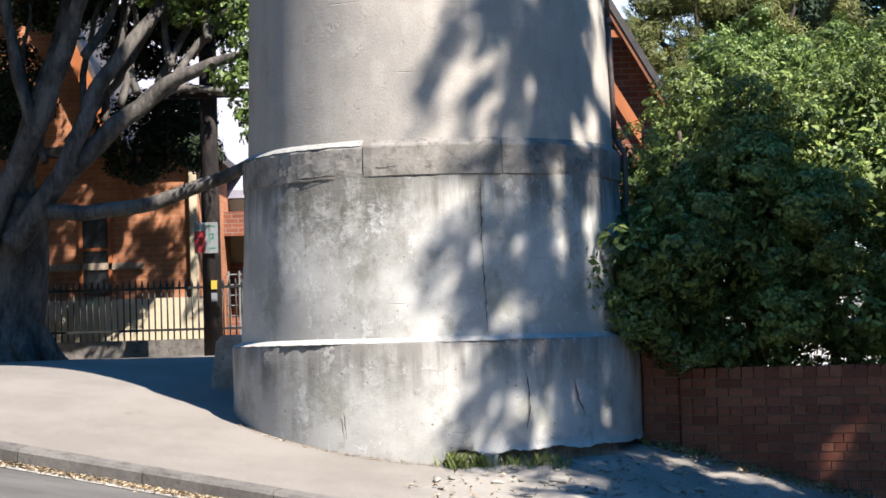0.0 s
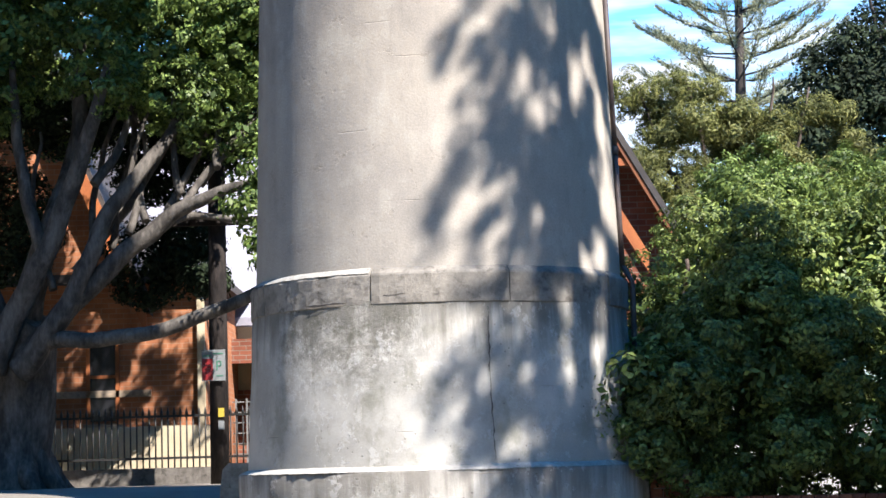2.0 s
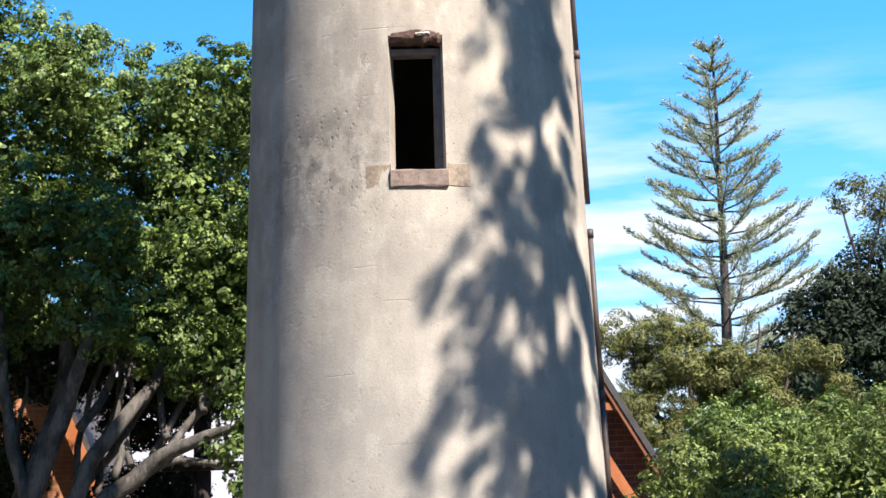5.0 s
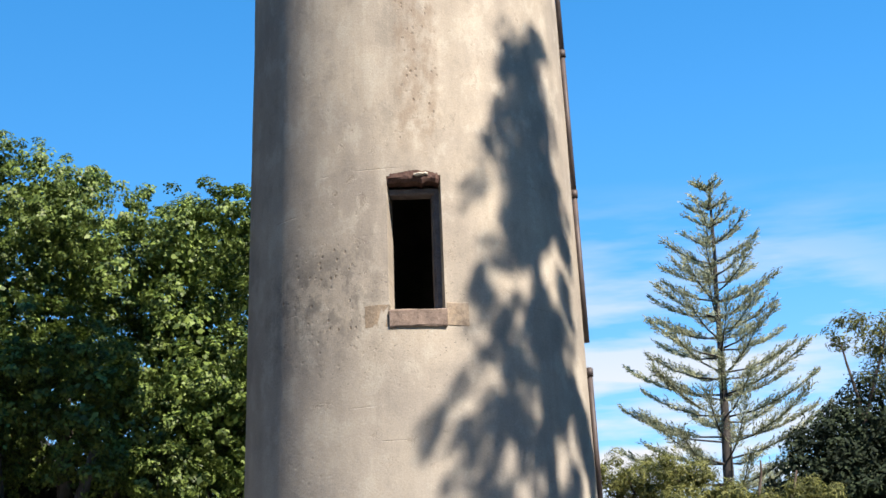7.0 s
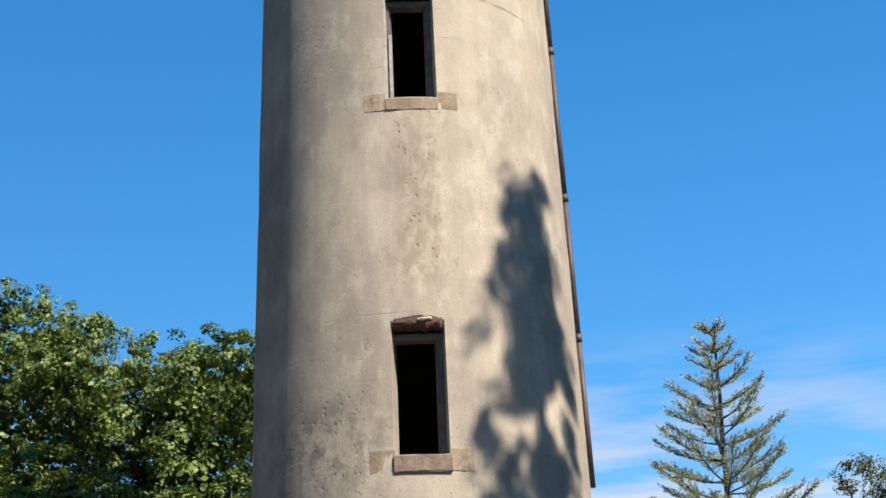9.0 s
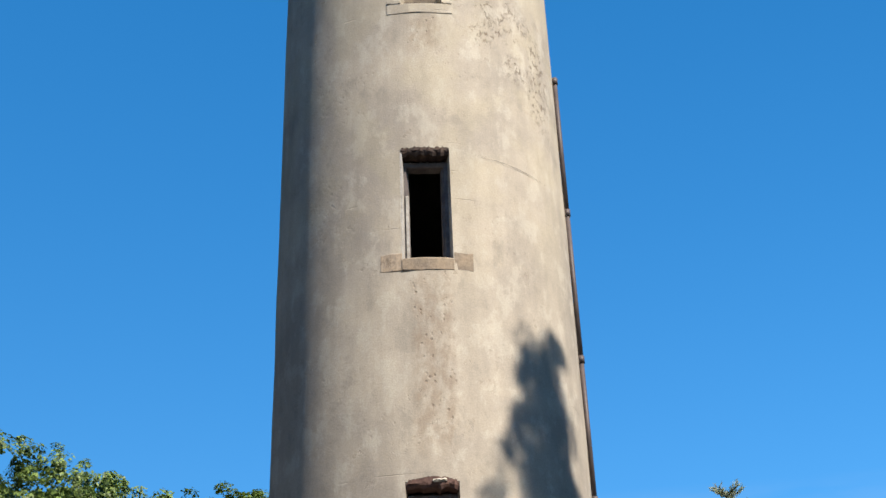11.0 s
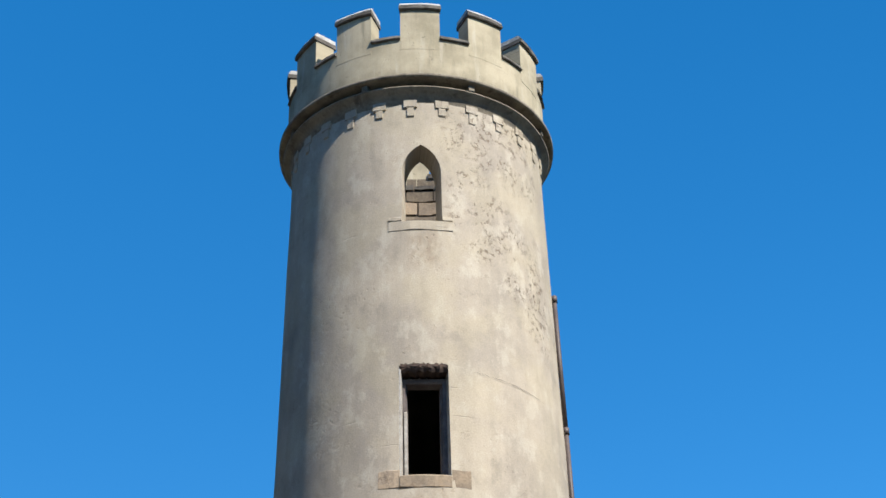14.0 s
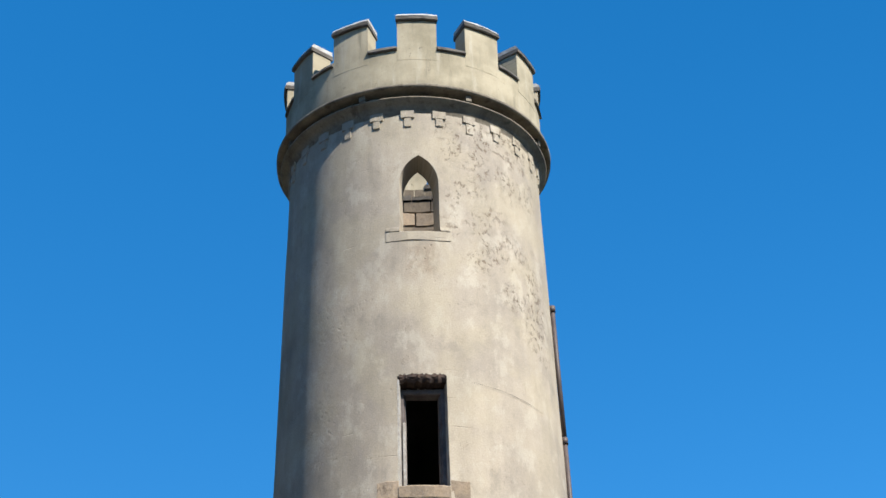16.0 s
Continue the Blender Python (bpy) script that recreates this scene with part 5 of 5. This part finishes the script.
for x0, x1, z0, z1, m in ((-0.155, -0.01, 0.01, 0.30, SIGNRED), (0.04, 0.055, 0.14, 0.27, SIGNGREEN), (0.055, 0.10, 0.255, 0.27, SIGNGREEN), (0.055, 0.10, 0.195, 0.21, SIGNGREEN), (0.092, 0.107, 0.20, 0.265, SIGNGREEN), (0.03, 0.13, 0.06, 0.075, SIGNGREEN), (-0.14, -0.03, 0.33, 0.345, SIGNGREEN), (0.0, 0.13, 0.36, 0.375, SIGNGREEN), (-0.13, -0.04, 0.20, 0.215, SIGNWHITE), (-0.13, -0.05, 0.15, 0.165, SIGNWHITE)):
    g = Soup()
    g.box(x0, x1, -0.009, -0.0045, z0, z1)
    part("printed_mark", g, m, sign)
g = Soup()
g.box(-0.01, 0.06, 0.004, 0.06, 0.1, 0.35)
part("bracket", g, IRON, sign)

# stub of stone wall beside the plinth
stub = tagged(new("stone_stub"), "low sloping grey stone wall end beside the plinth", "wall end")
stub.matrix_basis = pose(-2.15, 0.9, bank(-2.15, 0.9) - 0.15)
g = Soup()
g.prism([(-0.16, 0), (0.35, 0), (0.35, 0.68), (-0.02, 0.68), (-0.08, 0.62)], -0.12, 0.5)
part("block", g, RUBBLE, stub)


# ---- orange brick school building ----
school = empty("brick_school", "orange brick gabled school building in dappled shade", "building", pose(-6, 13, 1.35))
so = Matrix.Translation(-school.matrix_basis.translation)


def spart(name, g, m, label="", parent=None):
    g.v = [tuple(so @ Vector(p)) for p in g.v] if parent is None or parent.parent is school or parent is school else g.v
    return part(name, g, m, parent or school, label)


g = Soup()
g.box(-12, -3.85, 13, 22, 1.2, 4.75)
spart("wall", g, BRICKRED, "orange facing brick wall")
g = Soup()
g.prism([(-8.95, 4.75), (-4.97, 4.75), (-6.96, 9.0)], 12.9, 13.2)
spart("gable", g, BRICKRED)
for s in (-1, 1):
    g = Soup()
    g.prism([(-6.96, 9.45), (-6.96 + s * 2.25, 4.4), (-6.96 + s * 2.25, 4.15), (-6.96, 9.1)], 12.65, 22)
    spart("roof_slope", g, DARKROOF)
    g = Soup()
    g.prism([(-6.96, 9.3), (-6.96 + s * 2.2, 4.3), (-6.96 + s * 2.2, 3.8), (-6.96, 8.8)], 12.58, 12.645)
    spart("bargeboard", g, ORANGE, "orange-brown painted bargeboard")
g = Soup()
g.box(-12, -3.6, 12.7, 22.2, 4.7, 4.85)
spart("eave", g, DARKROOF)
g = Soup()
g.box(-11.5, -4.75, 12.93, 12.995, 2.84, 2.95)
spart("string_course", g, SILLSTONE, "weathered stone string course")
for x in (-5.75,):
    g = Soup()
    g.box(x, x + 0.42, 12.96, 12.99, 2.45, 3.9)
    w = spart("window", g, GLASSDARK, "dark sash window")
    for b in ((x - 0.06, x, 12.93, 13.0, 2.4, 3.95), (x + 0.42, x + 0.48, 12.93, 13.0, 2.4, 3.95), (x, x + 0.42, 12.94, 12.955, 3.15, 3.2)):
        g = Soup()
        g.box(*b)
        g.v = [tuple(so @ Vector(p)) for p in g.v]
        part("window_frame", g, ORANGE, w)
    g = Soup()
    g.box(x - 0.1, x + 0.52, 12.88, 13.0, 2.3, 2.4)
    g.v = [tuple(so @ Vector(p)) for p in g.v]
    part("window_sill", g, SILLSTONE, w)
g = Soup()
g.box(-3.98, -3.86, 12.9, 12.995, 1.3, 4.7)
spart("downpipe", g, CREAM)
g = Soup()
g.box(-7.0, -3.3, 9.9, 10.1, 1.2, 2.28)
tagged(part("garden_wall", g, CREAM), "low sunlit cream garden wall", "wall")

hall = empty("pale_roofed_hall", "cream hall with a pale lilac metal roof", "building", pose(-2, 18, 1.35))
so = Matrix.Translation(-hall.matrix_basis.translation)


def hpart(name, g, m, label=""):
    g.v = [tuple(so @ Vector(p)) for p in g.v]
    return part(name, g, m, hall, label)


g = Soup()
g.box(-9, 0.5, 18, 24, 1.2, 4.4)
hpart("wall", g, CREAM)
g = Soup()
g.v = [(-9, 17.6, 4.45), (0.8, 17.6, 4.45), (0.8, 21, 9.0), (-9, 21, 9.0), (-9, 24.4, 4.45), (0.8, 24.4, 4.45), (-9, 17.6, 4.3), (0.8, 17.6, 4.3), (0.8, 24.4, 4.3), (-9, 24.4, 4.3)]
g.f = [(0, 1, 2, 3), (3, 2, 5, 4), (6, 7, 1, 0), (1, 7, 8, 5, 2), (0, 3, 4, 9, 6), (6, 9, 8, 7)]
g.smooth = [False] * 6
hpart("roof", g, SLATE, "pale lilac roof")
g = Soup()
g.prism([(-9, 3.55), (0.5, 3.55), (0.5, 4.0), (-9, 4.0)], 16.9, 17.1)
hpart("awning_fascia", g, BRICKDARK)
g = Soup()
g.box(-9, 0.5, 17.1, 18, 3.9, 4.0)
hpart("awning_roof", g, SLATE)
g = Soup()
g.box(-9, 0.5, 17.9, 17.99, 1.3, 3.1)
hpart("brick_dado", g, BRICKDARK)
g = Soup()
for i in range(12):
    g.box(-4.6 + 0.2 * i, -4.57 + 0.2 * i, 16.9, 16.93, 1.4, 2.9)
for i in range(8):
    g.box(-4.6, -2.2, 16.935, 16.95, 1.5 + 0.19 * i, 1.52 + 0.19 * i)
tagged(part("lattice_gate", g, SIGNWHITE), "pale lattice gate in front of the hall", "gate")

# ---- brick house with a steep gable, beside the bush ----
house = empty("gabled_house", "red brick house with a steep orange-trimmed gable", "house", pose(2.3, 9.3, 1.35))
so = Matrix.Translation(-house.matrix_basis.translation)


def gpart(name, g, m, label=""):
    g.v = [tuple(so @ Vector(p)) for p in g.v]
    return part(name, g, m, house, label)


GX, GA = 2.42, 6.86
g = Soup()
g.prism([(GX - 1.35, 1.2), (GX + 1.35, 1.2), (GX + 1.35, 4.35), (GX, 6.75), (GX - 1.35, 4.35)], 9.3, 14.5)
gpart("wall", g, BRICKDARK, "red brick gable wall")
for s in (-1, 1):
    g = Soup()
    g.prism([(GX, GA - 0.06), (GX + s * 1.62, GA - 2.94), (GX + s * 1.62, GA - 3.1), (GX, GA - 0.24)], 8.86, 14.8)
    gpart("roof_slope", g, DARKROOF)
    g = Soup()
    g.prism([(GX, GA - 0.24), (GX + s * 1.6, GA - 3.1), (GX + s * 1.6, GA - 3.22), (GX, GA - 0.36)], 8.88, 8.95)
    gpart("bargeboard", g, HOUSEBOARD, "orange-brown painted bargeboard")
    g = Soup()
    g.prism([(GX + s * 0.18, 5.3), (GX + s * 0.62, 4.55), (GX + s * 0.62, 4.25), (GX + s * 0.18, 5.0)], 8.93, 9.02)
    gpart("brace", g, ORANGE)
g = Soup()
g.box(GX - 0.44, GX + 0.44, 8.91, 8.99, 5.82, 5.93)
gpart("collar_beam", g, ORANGE)
g = Soup()
g.tube([(GX + 0.25 + 0.09 * math.cos(a), 8.95, 6.17 + 0.09 * math.sin(a)) for a in [math.tau * k / 16 for k in range(17)]], [0.022] * 17, 6, False)
gpart("roundel", g, WHITE)

# pale garden wall glimpsed through the bush
g = Soup()
g.box(2.2, 9.5, 3.6, 3.8, 1.0, 2.2)
tagged(part("rendered_wall", g, WHITE), "pale rendered wall glimpsed behind the bush", "wall")

# unseen belts of trees, added behind and beside the viewer to block low skylight
rng2 = np.random.default_rng(9)
lob = []
for k in range(150):
    a = radians(100 + 340 * k / 150 - 190)
    d = rng2.uniform(34, 48) if math.cos(a) > -0.3 else rng2.uniform(25, 33)
    x, y = d * math.cos(a), -4 + d * math.sin(a)
    if y > 0 and abs(math.atan2(x, y + 19)) < radians(23):
        continue
    # taller on the left, to keep skylight off the tower's left flank
    tall = rng2.uniform(12, 15) if x < -8 else rng2.uniform(8, 11)
    lob.append((x, y, height(x, y) + tall, rng2.uniform(3, 5), rng2.uniform(3, 5), tall))
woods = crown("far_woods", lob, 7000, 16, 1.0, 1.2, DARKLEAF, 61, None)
tagged(woods, "unseen belt of dark trees added to block low sky light", "woods", kind="stuff")

# ---- small growth and litter ----
rng = np.random.default_rng(77)
def blades(name, spots, n, size, material, label, category):
    V, F = [], []
    for i in range(n):
        x, y, r = spots[i % len(spots)]
        x, y = x + rng.normal() * r, y + rng.normal() * r * 0.5
        if x * x + y * y < 1.93 ** 2:
            continue
        z = bank(x, y)
        a, h = rng.uniform(0, math.tau), size * rng.uniform(0.4, 1.2)
        dx_, dy_ = math.cos(a) * h * 0.5, math.sin(a) * h * 0.5
        w = 0.005
        k = len(V)
        V += [(x - w * math.sin(a), y + w * math.cos(a), z - 0.01), (x + w * math.sin(a), y - w * math.cos(a), z - 0.01), (x + dx_ * 0.4 + w * 0.7 * math.sin(a), y + dy_ * 0.4 - w * 0.7 * math.cos(a), z + h * 0.7), (x + dx_, y + dy_, z + h)]
        F += [(k, k + 1, k + 2, k + 3)]
    me = bpy.data.meshes.new(name)
    me.from_pydata(V, [], F)
    me.materials.append(material)
    return tagged(part(name, me, material), label, category, kind="stuff")


blades("grass_tufts", [(*ring_point(2.06, 5, 0).xy, 0.09), (*ring_point(2.04, 9, 0).xy, 0.06), (*ring_point(2.05, 17, 0).xy, 0.12), (*ring_point(2.03, 26, 0).xy, 0.15), (*ring_point(2.08, 4, 0).xy, 0.04)], 360, 0.13, GRASS, "tufts of yellow-green grass at the foot of the tower", "grass")
blades("fence_weeds", [(-2.4, 8.7, 0.12), (-2.1, 8.7, 0.12), (-6.2, 7.4, 0.3), (-6.6, 6.9, 0.3)], 150, 0.16, GRASS, "long weeds along the fence", "weeds")


def scatter(name, n, pick, size, material, label, category):
    P = np.array([pick() for _ in range(n)])
    nr = np.tile([0, 0, 1.0], (len(P), 1)) + rng.normal(size=(len(P), 3)) * 0.35
    return tagged(part(name, leaf_mesh(name, P, nr, size, material, 0.5, rng), material), label, category, kind="stuff")


def gutter_spot():
    s, n = rng.uniform(-5.5, 0.5), KERB_N - 0.02 - abs(rng.normal()) * 0.17
    x, y = on_road(s, n)
    return (x, y, street(s, n) + 0.012 + rng.random() * 0.02)


def verge_spot():
    s, n = rng.uniform(0.8, 5.0), rng.uniform(-3.2, -0.2)
    x, y = on_road(s, n)
    return (x, y, bank(x, y) + 0.04)


def foot_spot():
    a = rng.uniform(-70, 5)
    p = ring_point(2.0 + abs(rng.normal()) * 0.03, a, 0)
    return (p.x, p.y, bank(p.x, p.y) + 0.012)


scatter("gutter_leaves", 3600, gutter_spot, 0.05, LITTER, "dry brown leaves lying in the gutter", "leaf litter")
scatter("verge_leaves", 700, verge_spot, 0.05, LITTER, "dry leaves scattered on bare earth", "leaf litter")
scatter("foot_grit", 420, foot_spot, 0.022, LITTER, "crumbs of render along the plinth's foot", "grit")



def wall_spot():
    x = rng.uniform(2.05, 4.2)
    p = WM @ Vector((x - 1.98, -abs(rng.normal()) * 0.16 - 0.02, 0))
    return (p.x, p.y, bank(p.x, p.y) + 0.03 + 0.05 * rng.random())


scatter("wall_foot_leaves", 900, wall_spot, 0.045, LITTER, "leaves and crumbs drifted against the brick wall", "leaf litter")
blades("wall_weeds", [(*(WM @ Vector((x, -0.1, 0))).xy, 0.12) for x in (0.1, 0.5, 1.2, 1.75)], 160, 0.11, GRASS, "low weeds at the foot of the brick wall", "weeds")
rnd = random.Random(12)
rock = Soup()
rows = []
for i in range(5):
    p = math.pi * i / 4
    rows.append([(math.sin(p) * math.cos(a) * (1 + 0.15 * math.sin(3 * a + i)), math.sin(p) * math.sin(a), 0.6 * math.cos(p)) for a in [math.tau * k / 8 for k in range(8)]])
rock.grid(rows, closed=True, smooth=False, flip=True)
ROCK = rock.mesh("stone", RUBBLE)
for i in range(90):
    s, n = rnd.uniform(0.9, 4.6), rnd.uniform(-3.0, -0.5)
    x, y = on_road(s, n)
    if x * x + y * y < 2.1 ** 2:
        continue
    r = rnd.uniform(0.015, 0.06) * (1.6 if i % 11 == 0 else 1)
    ob = new("stone", ROCK)
    ob.matrix_basis = Matrix.LocRotScale((x, y, bank(x, y) + 0.02), Euler((rnd.uniform(-0.3, 0.3), rnd.uniform(-0.3, 0.3), rnd.uniform(0, 6))), (r * 1.5, r, r))
    tagged(ob, "small loose grey stone lying on bare earth", "stone", "loose stones")
for a, w in ((6, 0.10), (10, 0.08), (13.5, 0.12)):
    ob = new("fallen_stone", ROCK)
    p = ring_point(1.97, a, 0)
    ob.matrix_basis = Matrix.LocRotScale((p.x, p.y, bank(p.x, p.y) + 0.05), Euler((0.1 * a, 0.2, a)), (w, w * 0.7, w))
    tagged(ob, "broken grey footing stone at the tower's foot", "stone", "footing stones")
